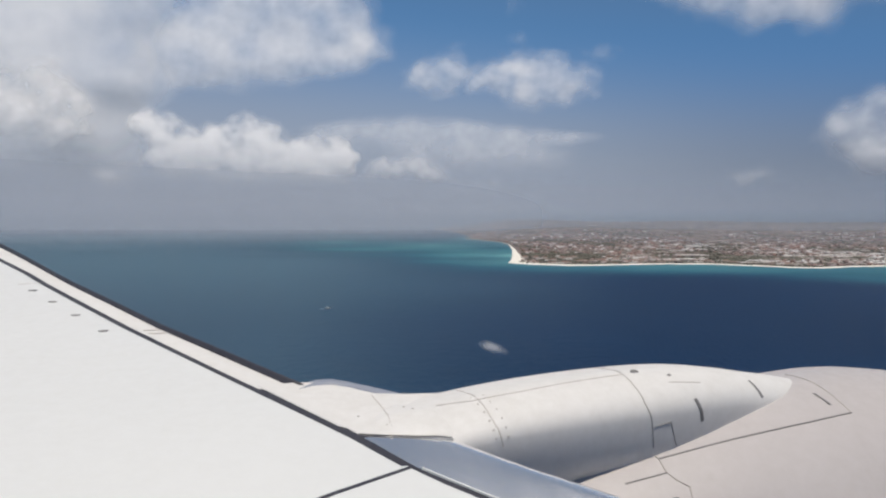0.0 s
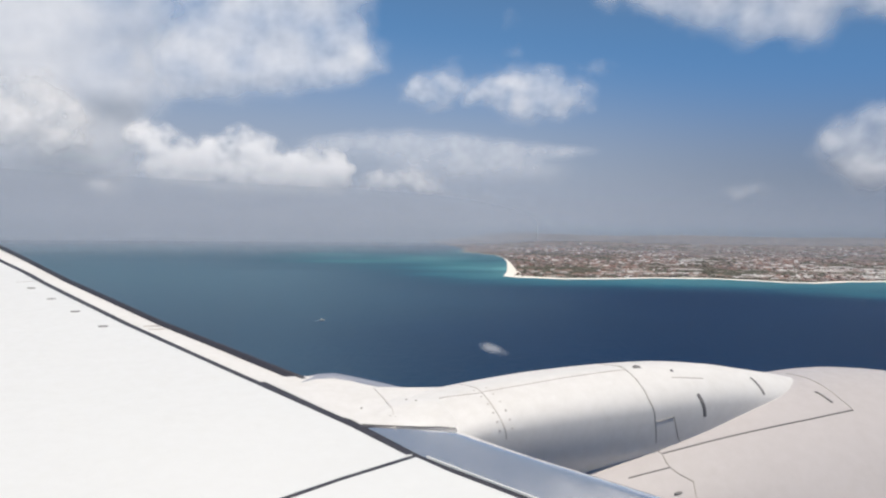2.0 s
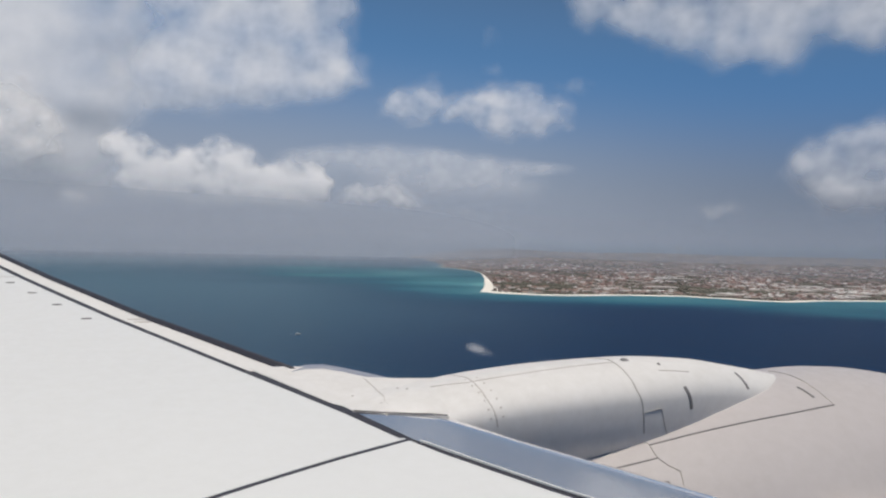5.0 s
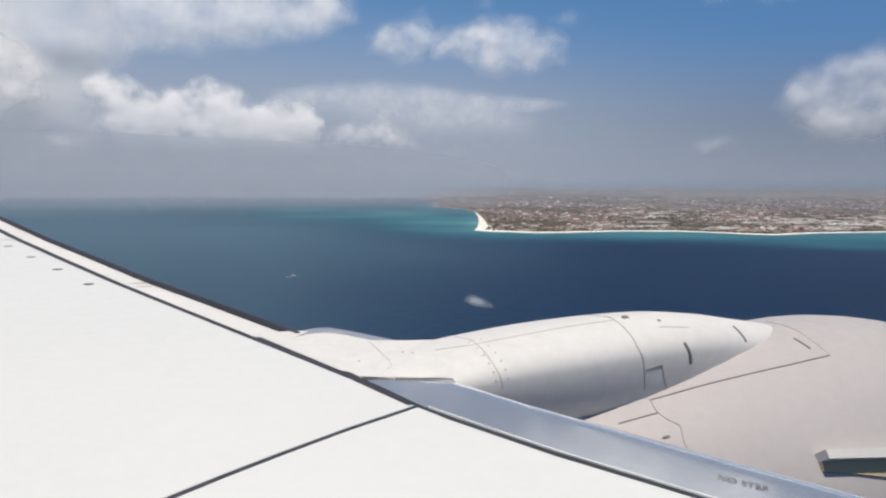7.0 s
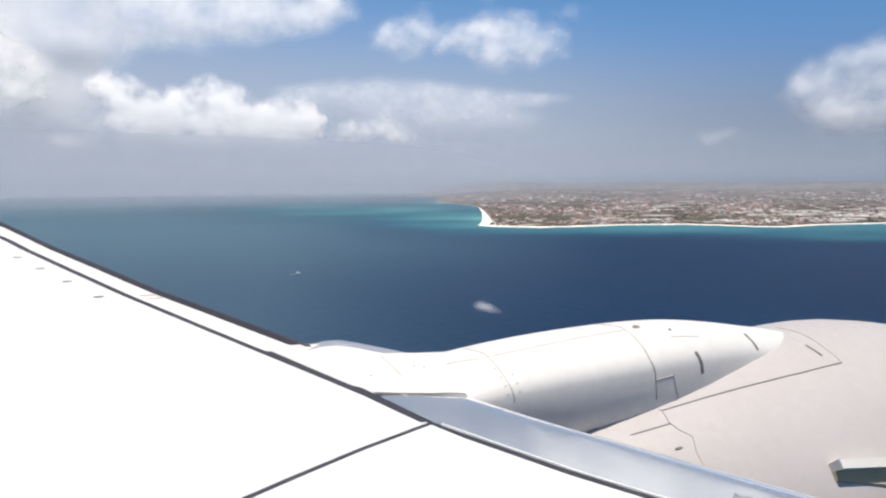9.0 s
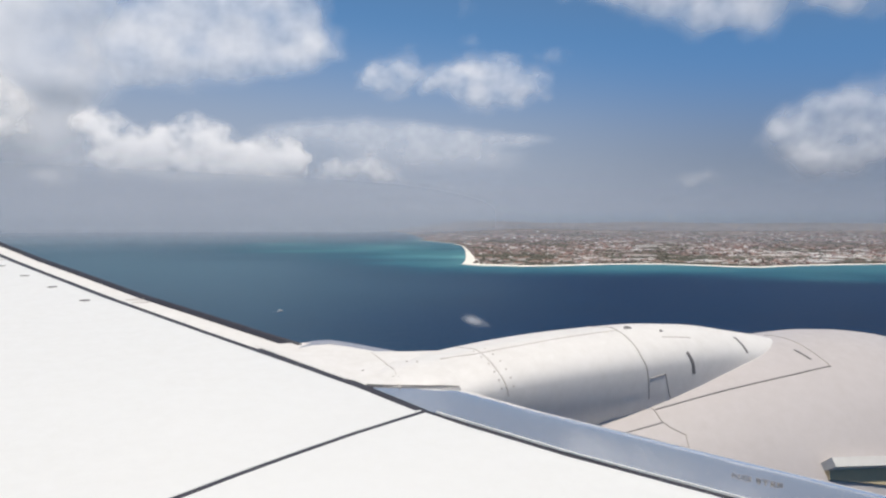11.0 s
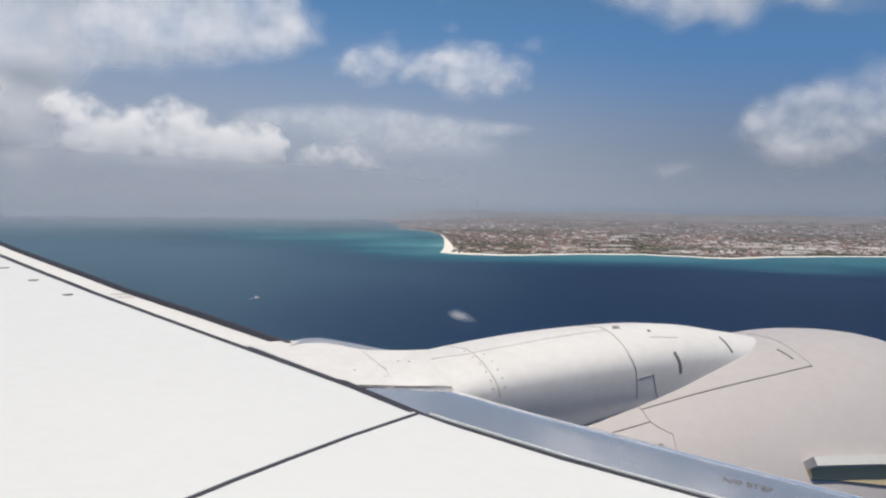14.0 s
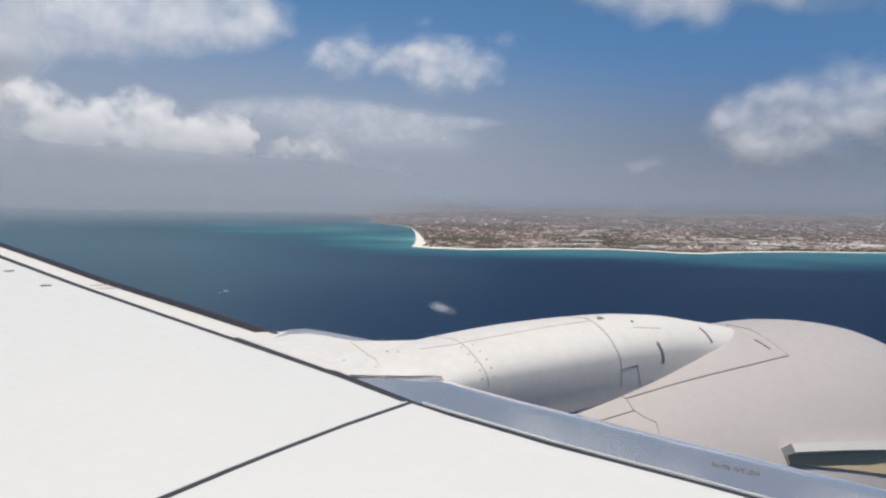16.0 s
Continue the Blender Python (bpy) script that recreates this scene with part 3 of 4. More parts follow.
def gable(x, y, w, d, h, turn, z):
    """Corner points and faces of a small house with a pitched roof."""
    c, s = math.cos(turn), math.sin(turn)
    pts = [(-w, -d, 0), (w, -d, 0), (w, d, 0), (-w, d, 0), (-w, -d, h), (w, -d, h), (w, d, h), (-w, d, h), (-w * 0.7, 0, h * 1.5), (w * 0.7, 0, h * 1.5)]
    pts = [(x + (a * c - b * s) / 2, y + (a * s + b * c) / 2, z + e) for a, b, e in pts]
    return pts, [(0, 1, 5, 4), (1, 2, 6, 5), (2, 3, 7, 6), (3, 0, 4, 7)], [(4, 5, 9, 8), (5, 6, 9), (6, 7, 8, 9), (7, 4, 8)]


def scatter(count, seed, near, far, spread, keep):
    """Places on the island, thinned out by a slow noise so that quarters form."""
    rng = np.random.default_rng(seed)
    out = []
    while len(out) < count:
        az = rng.uniform(radians(-3), radians(58), 4000)
        r = near * (far / near) ** rng.uniform(0, 1, 4000)
        x, y = r * np.sin(az), r * np.cos(az)
        ok = inside(x, y) & (coast_distance(x, y) > 15)
        x, y, a, b, c, d = x[ok], y[ok], *rng.uniform(0, 1, (4, ok.sum()))
        for row in zip(x.tolist(), y.tolist(), a.tolist(), b.tolist(), c.tolist(), d.tolist()):
            if len(out) < count and noise.noise(Vector((row[0] / spread, row[1] / spread / 2.2, seed))) * 0.9 + row[5] > keep:
                out.append(row[:5])
    return out[:count]


def build_town():
    # nearest houses along the shore, each one a thing
    row = scatter(90, 41, 960, 1150, 60, 0.35)
    for i, (x, y, a, b, c) in enumerate(row):
        w, d, h, t = 5 + 8 * a, 4 + 5 * b, 1.2 + 1.6 * c, 0.15 + 0.5 * (b - 0.5)
        base = new("house")
        base.location = (x, y, 0.6)
        pale = (i * 7) % 3 == 0
        tagged(base, "low house with pale walls and light roof near the beach" if pale else "low house with pale walls and red-brown roof near the beach",
               "house", "houses behind the beach")
        pts, walls, roof = gable(0, 0, w, d, h, t, 0)
        for nm, faces, mat in (("wall", walls, M_WALL), ("roof", roof, M_ROOF_PALE if pale else M_ROOF_RED)):
            bm = bmesh.new()
            vs = [bm.verts.new(p) for p in pts]
            for fc in faces:
                bm.faces.new([vs[k] for k in fc])
            bmesh.ops.delete(bm, geom=[v for v in bm.verts if not v.link_faces], context="VERTS")
            link(nm, bm, mat, base, smooth=False)
    verts, faces = [], []
    spots = scatter(6500, 42, 1000, 3000, 150, 0.75)
    heights = ground_z(np.array([p[0] for p in spots]), np.array([p[1] for p in spots])).tolist()
    for (x, y, a, b, c), z in zip(spots, heights):
        grow = 1 + max(0, math.hypot(x, y) - 1200) / 1800
        pts, w, r = gable(x, y, (2.6 + 7 * a * a) * grow, (2.6 + 5 * b) * grow, 1.0 + 1.8 * c * c, 0.15 + 0.5 * (b - 0.5), z - 0.3)
        k = len(verts)
        verts += pts
        faces += [tuple(k + q for q in fc) for fc in w + r]
    me = bpy.data.meshes.new("town_buildings")
    me.from_pydata(verts, [], faces)
    me.materials.append(M_TOWN)
    tagged(new("town_buildings", me), "spread of small houses with pale and red-brown roofs", "buildings", kind="stuff")
    # wide pale yards and store roofs inland
    rng = np.random.default_rng(7)
    verts, faces = [], []
    for cx, cy, sx, sy, n in ((720, 1260, 120, 90, 40), (1000, 1330, 160, 90, 40), (520, 1620, 110, 120, 18), (330, 1150, 60, 60, 10), (760, 1900, 150, 160, 16), (860, 1160, 170, 45, 45), (620, 1120, 90, 40, 14), (700, 1210, 150, 30, 34), (480, 1060, 120, 22, 14), (980, 1200, 140, 40, 24), (640, 1420, 200, 50, 18)):
        for _ in range(n):
            x, y = cx + rng.normal() * sx, cy + rng.normal() * sy
            w, d, h = rng.uniform(14, 58), rng.uniform(9, 26), rng.uniform(0.8, 2.0)
            if not inside(np.array([x]), np.array([y]))[0]:
                continue
            k = len(verts)
            z = float(ground_z(np.array([x]), np.array([y]))[0]) - 0.3
            verts += [(x - w / 2, y - d / 2, z), (x + w / 2, y - d / 2, z), (x + w / 2, y + d / 2, z), (x - w / 2, y + d / 2, z)]
            verts += [(p[0], p[1], z + 0.3 + h) for p in verts[-4:]]
            faces += [(k, k + 1, k + 5, k + 4), (k + 1, k + 2, k + 6, k + 5), (k + 2, k + 3, k + 7, k + 6), (k + 3, k, k + 4, k + 7), (k + 4, k + 5, k + 6, k + 7)]
    me = bpy.data.meshes.new("store_buildings")
    me.from_pydata(verts, [], faces)
    me.materials.append(M_ROOFS)
    tagged(new("store_buildings", me), "wide flat pale roofs of stores and yards", "buildings", kind="stuff")
    # scrub and trees as lumpy crowns
    bm = bmesh.new()
    bmesh.ops.create_icosphere(bm, subdivisions=1, radius=1)
    bv = [v.co.copy() for v in bm.verts]
    bf = [tuple(v.index for v in fc.verts) for fc in bm.faces]
    bm.free()
    verts, faces = [], []
    rnd = random.Random(5)
    for seed, n, near, far in ((51, 2600, 960, 1300), (52, 6500, 1150, 4400)):
        spots = scatter(n, seed, near, far, 120, 0.5)
        heights = ground_z(np.array([p[0] for p in spots]), np.array([p[1] for p in spots])).tolist()
        for (x, y, a, b, c), z in zip(spots, heights):
            grow = 1 + max(0, math.hypot(x, y) - 1200) / 1100
            r = (2.2 + 4.5 * a * a) * grow
            k = len(verts)
            verts += [(x + v.x * r * rnd.uniform(0.7, 1.3), y + v.y * r * rnd.uniform(0.7, 1.3), z + 0.2 + max(-0.3, v.z) * (0.9 + b) * rnd.uniform(0.7, 1.3)) for v in bv]
            faces += [tuple(k + q for q in fc) for fc in bf]
    me = bpy.data.meshes.new("scrub")
    me.from_pydata(verts, [], faces)
    me.materials.append(M_LEAF)
    tagged(new("scrub", me), "dull green scrub and trees between the houses", "trees", kind="stuff")


build_town()

# ---- clouds ----


def vapour(n, l, color, lift, slope=""):
    """Scattering droplets: light from above counts more than the sheet's own slope."""
    up = n.new("ShaderNodeVectorMath")
    up.inputs[1].default_value = (0, 0, lift)
    if slope:
        g = n.new("ShaderNodeAttribute")
        g.attribute_name = slope
        l.new(g.outputs["Vector"], up.inputs[0])
    else:
        l.new(n.new("ShaderNodeNewGeometry").outputs["Normal"], up.inputs[0])
    unit = n.new("ShaderNodeVectorMath")
    unit.operation = "NORMALIZE"
    l.new(up.outputs[0], unit.inputs[0])
    dif, tra, a = n.new("ShaderNodeBsdfDiffuse"), n.new("ShaderNodeBsdfTranslucent"), n.new("ShaderNodeMixShader")
    for sh in (dif, tra):
        sh.inputs["Color"].default_value = (*color, 1)
    l.new(unit.outputs[0], dif.inputs["Normal"])
    a.inputs["Fac"].default_value = 0.2
    l.new(dif.outputs[0], a.inputs[1])
    l.new(tra.outputs[0], a.inputs[2])
    return a.outputs[0]


def cloud_material():
    m, n, l, p = material("cloud")
    n.remove(p)
    at = n.new("ShaderNodeAttribute")
    at.attribute_name = "cover"
    fine = noise_node(n, l, 0.006, 5, 0.52)
    add = n.new("ShaderNodeMath")
    add.operation = "MULTIPLY_ADD"
    l.new(fine, add.inputs[0])
    add.inputs[1].default_value = 0.12
    l.new(at.outputs["Fac"], add.inputs[2])
    rng = n.new("ShaderNodeMapRange")
    rng.interpolation_type = "SMOOTHSTEP"
    rng.inputs["From Min"].default_value, rng.inputs["From Max"].default_value = 0.27, 0.83
    l.new(add.outputs[0], rng.inputs["Value"])
    clear, b = n.new("ShaderNodeBsdfTransparent"), n.new("ShaderNodeMixShader")
    l.new(rng.outputs["Result"], b.inputs["Fac"])
    l.new(clear.outputs[0], b.inputs[1])
    l.new(vapour(n, l, (0.88, 0.88, 0.89), 0.75, "swell"), b.inputs[2])
    l.new(b.outputs[0], n["Material Output"].inputs["Surface"])
    return m


M_CLOUD = cloud_material()


def cloud(label, seed, heads, solid=0.0, dist=4200.0, relief=0.52, rough=1.0, billow=0.3, soft=1.0, cap=1.2, under=0.25):
    """A bank of vapour on the sky: rounded heads (bearing, height, half width and half height in degrees) that thin out to nothing at the rim.
    billow: strength of the small round lumps; soft: steepness of the rim; cap: greatest thickness; under: how far the lower side turns down."""
    heads = [(*h, h[2]) if len(h) == 3 else h for h in heads]
    a0, a1 = min(h[0] - 2.5 * h[2] for h in heads), max(h[0] + 2.5 * h[2] for h in heads)
    e0, e1 = min(h[1] - 2.5 * h[3] for h in heads), max(h[1] + 2.5 * h[3] for h in heads)
    e0 = max(e0, 0.2)
    step = max(0.09, math.sqrt((a1 - a0) * (e1 - e0) / 26000))
    nu, nv = int((a1 - a0) / step) + 2, int((e1 - e0) / step) + 2
    A, E = np.meshgrid(np.linspace(a0, a1, nu), np.linspace(e0, e1, nv), indexing="xy")
    pts = [Vector((a, e * 1.15, seed * 3.7)) for a, e in zip(A.ravel(), E.ravel())]
    size = sum(h[3] for h in heads) / len(heads)
    warp = [noise.noise_vector(p * (0.8 / size)) for p in pts]

    def field(fn):
        return np.array([fn(p, w) for p, w in zip(pts, warp)]).reshape(A.shape)
    N = field(lambda p, w: noise.fractal(p * (0.7 / size), 1.1, 2.1, 5))
    S = field(lambda p, w: noise.fractal(p * (0.8 / size), 1.1, 2.1, 3))
    B = 0.62 - 0.65 * field(lambda p, w: noise.voronoi((p + w * 0.25 * size) * (1.15 / size))[0][0]) - 0.4 * field(lambda p, w: noise.voronoi((p + w * 0.2 * size) * (2.7 / size))[0][0])
    AA = A + 0.3 * size * rough * field(lambda p, w: w.x)
    EE = E + 0.3 * size * rough * field(lambda p, w: w.y)
    total, bulge = np.zeros(A.shape), np.zeros(A.shape)
    for ha, he, rx, ry in heads:
        d2 = ((AA - ha) / rx) ** 2 + ((EE - he) / ry) ** 2
        total += np.exp(-d2 * 0.9)
        bulge += (1.3 * ry * np.exp(-0.7 * d2)) ** 2.2
    bulge = bulge ** (1 / 2.2)
    for _ in range(4):
        pad = np.pad(bulge, 1, mode="edge")
        bulge = (pad[:-2, 1:-1] + pad[2:, 1:-1] + pad[1:-1, :-2] + pad[1:-1, 2:] + pad[1:-1, 1:-1]) / 5
    P = 1 - np.exp(-1.1 * total)
    for _ in range(6):
        pad = np.pad(B, 1, mode="edge")
        B = (pad[:-2, 1:-1] + pad[2:, 1:-1] + pad[1:-1, :-2] + pad[1:-1, 2:] + pad[1:-1, 1:-1]) / 5
    rim = np.clip((A - a0) / size, 0, 1) * np.clip((a1 - A) / size, 0, 1) * np.clip((E - e0) / (0.7 * size), 0, 1) * np.clip((e1 - E) / size, 0, 1)
    cover = P + (N * 0.30 * rough + billow * B) * np.clip(3 * P, 0, 1) + solid
    cover = 0.15 + 0.6 * np.clip((cover - 0.2) * soft, 0, 1) * cap
    cover = 0.15 + (cover - 0.15) * rim
    height = bulge + 0.10 * size * S + 0.6 * billow * size * B
    ge, ga = np.gradient(height, (e1 - e0) / (nv - 1), (a1 - a0) / (nu - 1))
    lean = under * np.clip(np.gradient(bulge, (e1 - e0) / (nv - 1), axis=0), 0, 1)
    a = np.radians(A)
    out = np.stack([np.sin(a), np.cos(a), 0 * a], -1)
    right = np.stack([np.cos(a), -np.sin(a), 0 * a], -1)
    swell = -out - relief * ga[..., None] * right - (relief * ge + lean)[..., None] * np.array([0, 0, 1.0])
    swell /= np.linalg.norm(swell, axis=-1, keepdims=True)
    away = (dist - 200 + 500 * (1 - np.exp(-E / 20)))[..., None]  # the face of the bank leans back
    verts = (away * (out + np.tan(np.radians(E))[..., None] * np.array([0, 0, 1.0])) + np.array([0, 0, 60.0])).reshape(-1, 3)
    ob = sheet("cloud", verts, nu, M_CLOUD, cover.ravel() > 0.155)
    attribute(ob.data, "cover", cover.ravel())
    ob.data.attributes.new("swell", "FLOAT_VECTOR", "POINT").data.foreach_set("vector", swell.astype(np.float32).ravel())
    tagged(ob, label, "cloud", "clouds over the sea")
    return ob


cloud("large grey-white cloud bank over open sea", 3, [(-36, 12, 6), (-31, 13, 5), (-41, 8, 7), (-33, 8, 4), (-30, 5.5, 3, 2.4), (-36, 5, 5, 3), (-29.5, 10.5, 2.6), (-45, 14, 8), (-38, 18, 7), (-30, 18, 5),
      (-33, 9, 2.2), (-31.5, 7, 1.8)], 0.12, 4118, relief=0.34, billow=0.3, soft=0.9, cap=0.95, under=0.6)
cloud("bright cumulus head in front of the grey bank", 19, [(-32.4, 9.0, 1.7), (-30.6, 8.0, 1.5), (-33.6, 7.4, 1.9), (-31.2, 6.4, 1.5, 1.3), (-35.4, 9.4, 2.0), (-36, 7, 2.4, 1.8)], -0.02, 4116, relief=0.4, billow=0.5, soft=1.0, cap=0.85)
cloud("broad grey-white cloud sheet with bright lower edge", 5, [(-24, 12.4, 3.4, 2.0), (-20, 12.2, 3.6, 2.1), (-16, 13.0, 3.2, 1.7), (-12.8, 12.6, 2.2, 1.1), (-22, 15, 4, 2.6), (-17, 16, 4, 2.4), (-12.5, 15.3, 2.8, 1.9),
      (-9.5, 13.8, 2.2, 1.4), (-20, 19, 6, 3.2), (-12, 18.4, 3.5, 2)], 0.1, 4120, relief=0.28, billow=0.25, soft=0.95, cap=0.95)
cloud("row of white cumulus heads with grey base", 8, [(-26.3, 7.5, 1.05), (-25.2, 6.4, 1.25), (-23.1, 5.8, 1.3), (-21.1, 5.9, 1.35), (-18.9, 6.8, 1.4), (-17.0, 5.9, 1.35), (-14.5, 5.3, 1.3), (-12.4, 5.4, 1.3), (-11.3, 4.8, 1.05),
      (-24, 4.5, 2.4, 1.2), (-19, 4.3, 3, 1.3), (-14, 4.1, 2.6, 1.1), (-28.9, 3.3, 1.2, 0.7)], 0.03, 4110, relief=0.42, billow=0.55, soft=1.5, cap=1.0, rough=0.8)
cloud("low white cumulus cloud with soft grey base", 9, [(-8.3, 4.1, 1.6, 0.9), (-6.6, 4.5, 1.3, 0.9), (-5.2, 4.6, 1.2, 0.9), (-3.6, 3.9, 1.4, 0.7)], 0.08, 4108, relief=0.35, billow=0.35, soft=1.1, cap=0.8)
cloud("thin flat veil of cloud over the island", 12, [(-12.5, 7.0, 2.2, 0.9), (-9.5, 7.4, 2.4, 0.9), (-6, 7.7, 2.6, 0.95), (-2, 7.4, 2.8, 0.9), (2.5, 7.0, 3, 0.8), (7, 6.7, 2.5, 0.45), (-4, 5.8, 6, 1.5), (3, 5.2, 5, 1.3)],
      0.1, 4112, relief=0.22, rough=0.35, billow=0.0, soft=1.1, cap=0.6)
cloud("small round cumulus cloud in blue sky", 14, [(-3.6, 12.0, 1.9, 1.5), (-1.9, 11.6, 1.5, 1.3), (-5.2, 11.4, 1.3)], 0.1, 4116, relief=0.26, billow=0.32, soft=0.9, cap=0.78)
cloud("rounded white cumulus cloud in blue sky", 17, [(2.0, 11.5, 2.2, 1.5), (4.6, 12.0, 2.6, 1.7), (7.0, 11.0, 2.3, 1.4), (4.2, 10.3, 2.9, 1.2), (-0.2, 11.4, 1.4, 0.9)], 0.1, 4114, billow=0.32, soft=0.9, cap=0.84, relief=0.26)
cloud("tall pale cumulus cloud above the island", 21, [(25.9, 6.0, 1.4), (27, 6.9, 1.5), (29, 8.1, 1.6), (31, 8.2, 1.7), (33, 8.8, 2.0), (28.5, 5.0, 1.9, 1.6), (30.8, 4.9, 2.2, 1.8), (34, 6, 3, 2.2), (37, 8, 3), (41, 6.5, 4, 3)],
      0.08, 4100, relief=0.5, billow=0.55, soft=1.1, cap=0.6, under=0.6)
cloud("small faint cloud above the island", 23, [(19.7, 3.2, 1.3, 0.7), (21.4, 3.6, 1.1, 0.8)], 0.05, 4102, soft=1.0, cap=0.55, relief=0.3)
cloud("tiny cloud puff above the headland", 26, [(3.8, 3.1, 1.0, 0.7), (0.6, 3.1, 1.2, 0.6)], 0.05, 4104, soft=1.0, cap=0.5, relief=0.3)
cloud("broad white cloud high above the island", 31, [(11, 19.5, 3, 2), (16, 17.6, 3, 1.9), (20, 15.8, 2.6, 1.9), (23, 16, 3, 2), (27, 16.6, 3, 2.1), (31, 17, 3.5, 2.3), (20, 19, 4, 2.5), (28, 20, 5, 3), (36, 18, 4, 3)], 0.06, 4124, billow=0.32, soft=0.95, cap=0.88, relief=0.28)
cloud("faint shreds of cloud in blue sky", 33, [(2.7, 14.4, 1.1, 0.9), (2.4, 17.0, 1.0), (-2.2, 13.9, 1.0, 0.6), (9, 13.2, 3, 0.8)], 0.05, 4122, soft=0.9, cap=0.42, relief=0.2)
# the next two stay out of view, added to brighten the leading edge's reflection
cloud("unseen thin cloud added for the metal edge to reflect", 41, [(2, 27, 6, 2.6), (13, 31, 4, 2.2), (22, 27.5, 5, 2.0), (33, 30, 5, 2.4), (43, 26, 6, 3)], 0.1, 4126, soft=0.9, cap=0.85, relief=0.25)
cloud("unseen broken cloud added overhead for the metal edge to reflect", 35, [(-20, 34, 9, 6), (0, 38, 10, 6), (20, 33, 9, 6), (45, 32, 10, 7), (-45, 34, 9, 7), (60, 45, 14, 8), (15, 47, 14, 7), (-20, 46, 12, 7)], 0.0, 4300, rough=1.6, billow=0.1, soft=1.2)

# ---- haze: thin veils of lit vapour, thicker low down and far out; last two glow ----


def haze_material(name, color, glow=False, dim=(1.0, 1.0, 1.0)):
    m, n, l, p = material(name)
    n.remove(p)
    dens = n.new("ShaderNodeAttribute")
    dens.attribute_name = "murk"
    clear, b = n.new("ShaderNodeBsdfTransparent"), n.new("ShaderNodeMixShader")
    l.new(dens.outputs["Fac"], b.inputs["Fac"])
    l.new(clear.outputs[0], b.inputs[1])
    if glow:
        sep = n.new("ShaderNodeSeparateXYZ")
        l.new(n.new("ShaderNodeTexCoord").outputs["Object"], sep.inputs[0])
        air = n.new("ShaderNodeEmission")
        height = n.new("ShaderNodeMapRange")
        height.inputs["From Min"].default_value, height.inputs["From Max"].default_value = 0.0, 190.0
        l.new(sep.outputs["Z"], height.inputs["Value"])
        # glow colours of the backdrop: hazy far water up to eye level, air above it
        far = ramp(n, l, height.outputs["Result"], [(0.0, WATER_GLOW), (0.12, WATER_GLOW), (0.85, color)])
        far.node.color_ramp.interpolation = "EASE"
        # shade of the broken cloud over the island, painted as a dimmer glow
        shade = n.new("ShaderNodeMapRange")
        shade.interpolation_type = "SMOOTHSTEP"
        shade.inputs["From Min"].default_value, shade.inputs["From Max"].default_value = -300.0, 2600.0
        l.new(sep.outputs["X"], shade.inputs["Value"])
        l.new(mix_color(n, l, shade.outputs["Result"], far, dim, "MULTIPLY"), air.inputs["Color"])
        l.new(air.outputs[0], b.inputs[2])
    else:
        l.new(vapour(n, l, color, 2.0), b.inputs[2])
    l.new(b.outputs[0], n["Material Output"].inputs["Surface"])
    return m


# the two outermost shells emit their own colour as far air and sky
LOW_AIR, FAR_GLOW, SKY_GLOW, WATER_GLOW = (0.345, 0.385, 0.46), (0.34, 0.395, 0.495), (0.095, 0.255, 0.53), (0.17, 0.25, 0.34)
for radius, strength, top, color in ((1450, 0.24, 150, LOW_AIR), (2000, 0.43, 260, LOW_AIR), (3200, 0.70, 460, LOW_AIR), (4800, 0.985, 1480, FAR_GLOW), (4860, 0.95, 2900, SKY_GLOW)):
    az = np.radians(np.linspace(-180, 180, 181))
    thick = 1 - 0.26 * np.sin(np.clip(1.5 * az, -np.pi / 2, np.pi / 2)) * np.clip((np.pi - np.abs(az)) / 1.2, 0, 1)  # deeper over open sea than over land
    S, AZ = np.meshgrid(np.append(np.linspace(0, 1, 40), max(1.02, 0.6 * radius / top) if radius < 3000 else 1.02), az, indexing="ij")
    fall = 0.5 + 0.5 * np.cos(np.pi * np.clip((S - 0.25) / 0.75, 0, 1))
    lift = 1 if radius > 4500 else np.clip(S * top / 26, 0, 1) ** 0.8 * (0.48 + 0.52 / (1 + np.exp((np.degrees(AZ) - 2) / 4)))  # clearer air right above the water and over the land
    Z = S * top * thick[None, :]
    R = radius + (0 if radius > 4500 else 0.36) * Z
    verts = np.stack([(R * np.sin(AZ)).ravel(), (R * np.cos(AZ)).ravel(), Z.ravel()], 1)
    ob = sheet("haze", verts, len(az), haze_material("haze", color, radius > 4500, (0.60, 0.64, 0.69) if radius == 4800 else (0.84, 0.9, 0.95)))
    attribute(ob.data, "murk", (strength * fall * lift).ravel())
    tagged(ob, "grey haze veils and glowing far air over the sea", "haze", kind="structure")


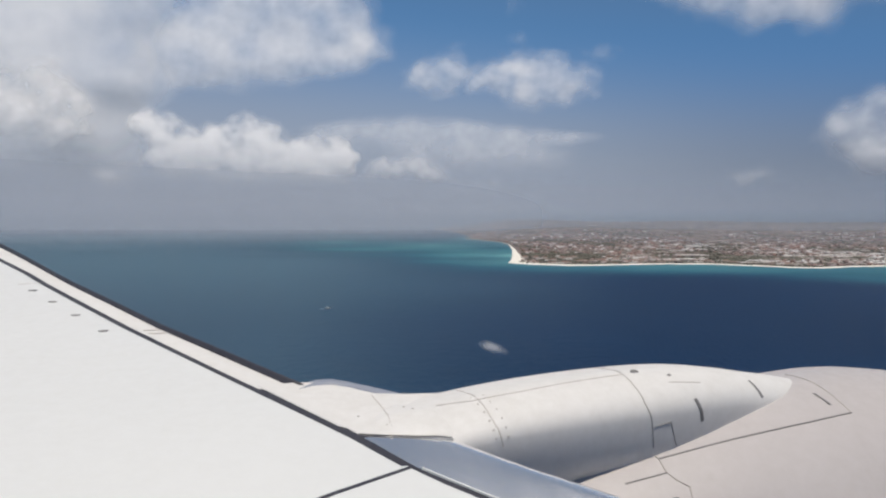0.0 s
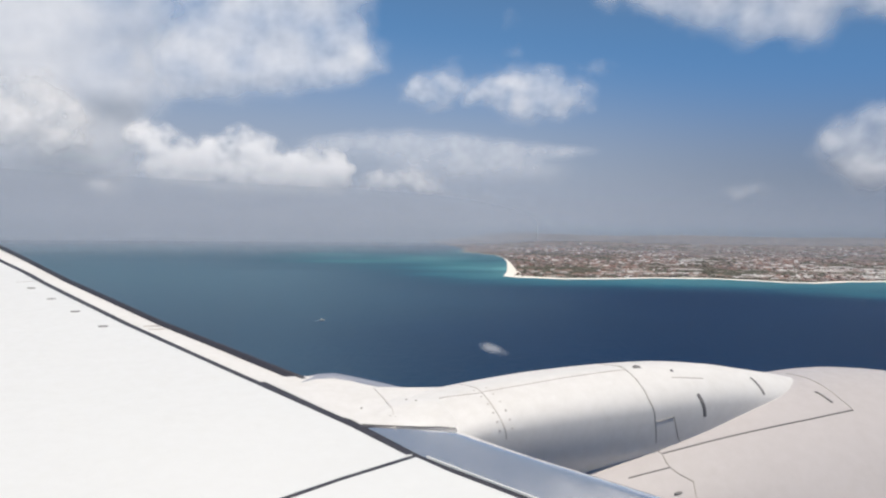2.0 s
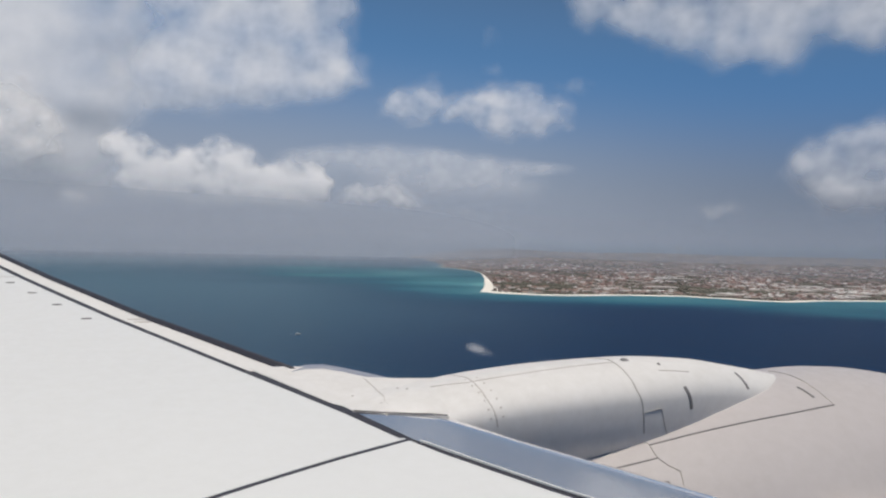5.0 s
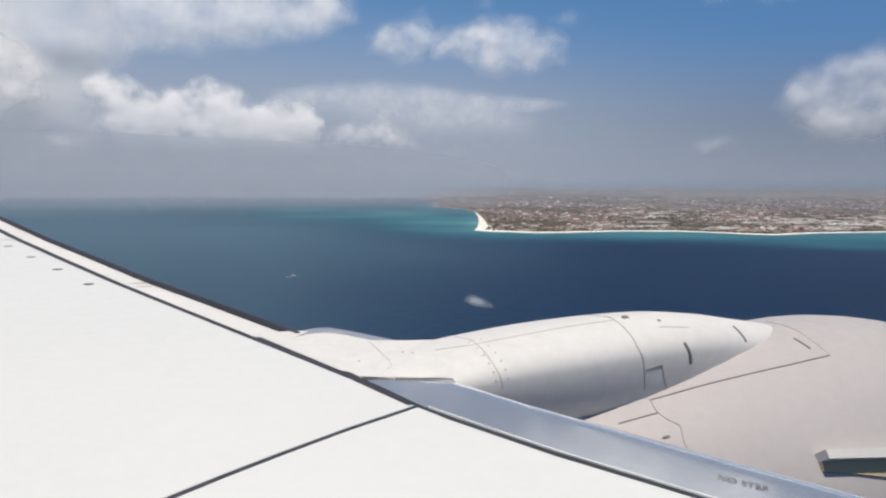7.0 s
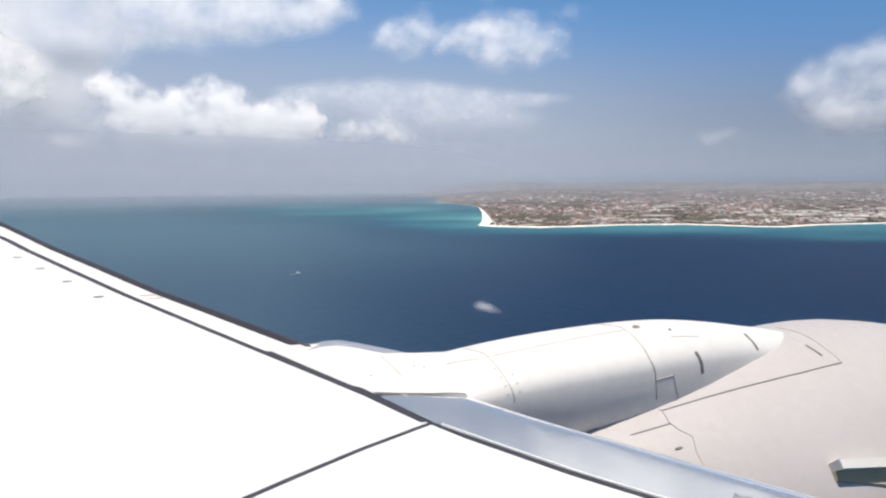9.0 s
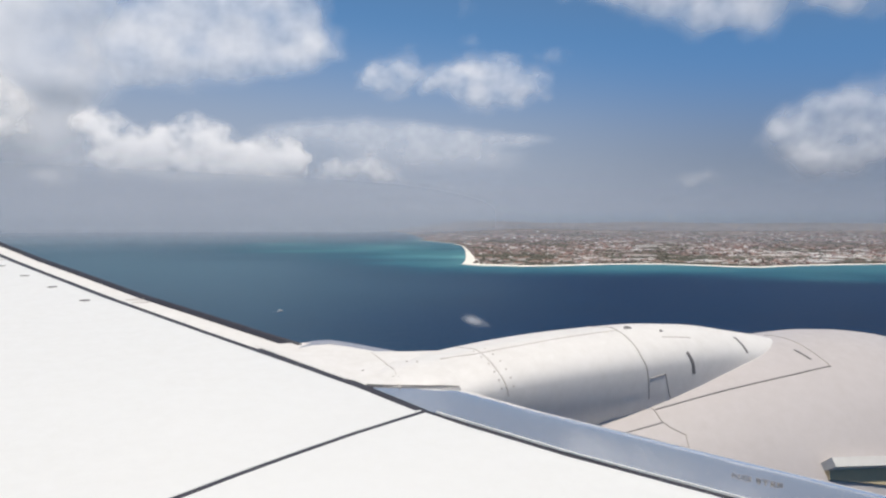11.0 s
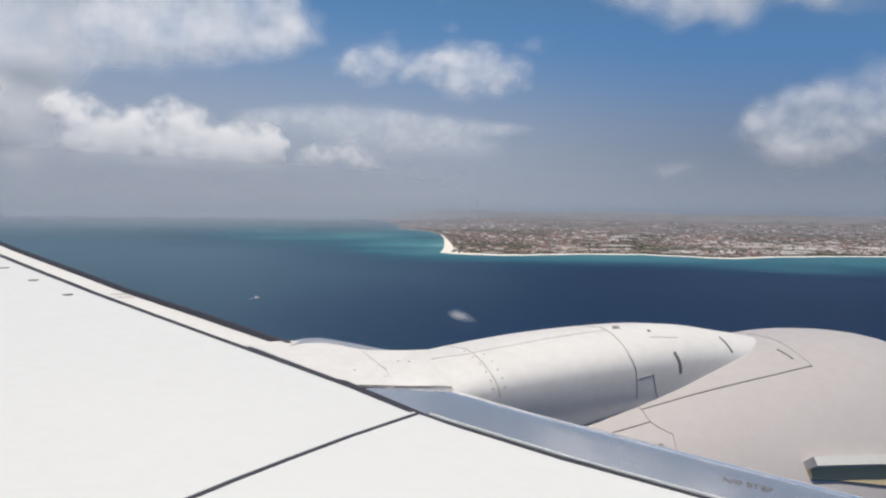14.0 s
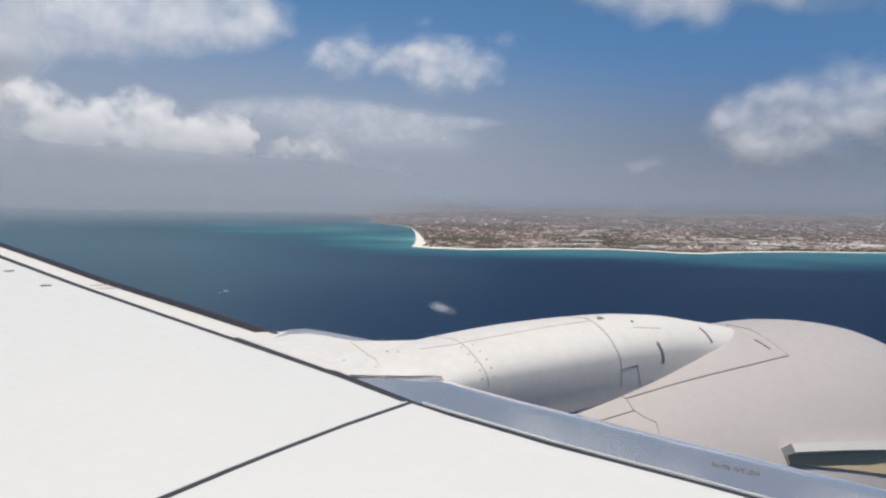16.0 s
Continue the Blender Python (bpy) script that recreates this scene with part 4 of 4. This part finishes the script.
def pane_mark(x, z, half, seed, thick):
    """A small smear on the cabin window, set as a torn white shred beyond the engine."""
    U, V = np.meshgrid(np.linspace(-1, 1, 48), np.linspace(-1, 1, 30), indexing="xy")
    N = np.array([noise.fractal(Vector((u * 2.4, v * 2.0, seed)), 0.9, 2.1, 4) for u, v in zip(U.ravel(), V.ravel())]).reshape(U.shape)
    d = (U * 1.15) ** 2 + (V * 1.9 + 0.85 * U) ** 2
    cover = (thick * np.exp(-2.4 * d) + 0.07 * N) * np.clip((1 - U ** 4) * (1 - V ** 4) * 2, 0, 1)
    verts = np.stack([(x + half * U).ravel(), np.full(U.size, 6.0), (z + 0.6 * half * V).ravel()], 1)
    ob = sheet("window_mark", verts, 48, M_CLOUD)
    attribute(ob.data, "cover", cover.ravel())
    ob.data.attributes.new("swell", "FLOAT_VECTOR", "POINT").data.foreach_set("vector", np.tile(np.array([0, -1, 0], dtype=np.float32), U.size))
    tagged(ob, "faint white mark on the cabin window, placed beyond the wing", "vapour wisp")


# two smears of the window pane, placed out past the wing
pane_mark(0.295, 59.068, 0.31, 9, 0.5)
pane_mark(2.0, 59.97, 0.24, 4, 0.36)


# ---- a small boat on open water ----


def boat():
    base = new("boat")
    base.matrix_world = pose(-105, 468, 0, 0, 0, 25)
    tagged(base, "small white boat with foam trail on open sea", "boat")
    rows = [[(x, -w, 0.9), (x, -0.7 * w, 0.05), (x, 0.7 * w, 0.05), (x, w, 0.9)] for x, w in ((-1.8, 0.55), (-0.5, 0.7), (0.8, 0.6), (1.9, 0.06))]
    grid_mesh("hull", rows, M_COWL, base, closed=True, caps=True)
    rows = [[(x, -0.4, 0.9), (x, -0.34, z), (x, 0.34, z), (x, 0.4, 0.9)] for x, z in ((-0.9, 1.5), (-0.2, 1.6), (0.4, 1.2))]
    grid_mesh("cabin", rows, M_WING, base, closed=True, caps=True)
    rows = [[(-1.7 - 0.9 * k, -0.3 - 0.08 * k, 0.06), (-1.7 - 0.9 * k, 0, 0.12 - 0.01 * k), (-1.7 - 0.9 * k, 0.3 + 0.08 * k, 0.06)] for k in range(5)]
    grid_mesh("foam", rows, M_WING, base, "white foam trail")


boat()
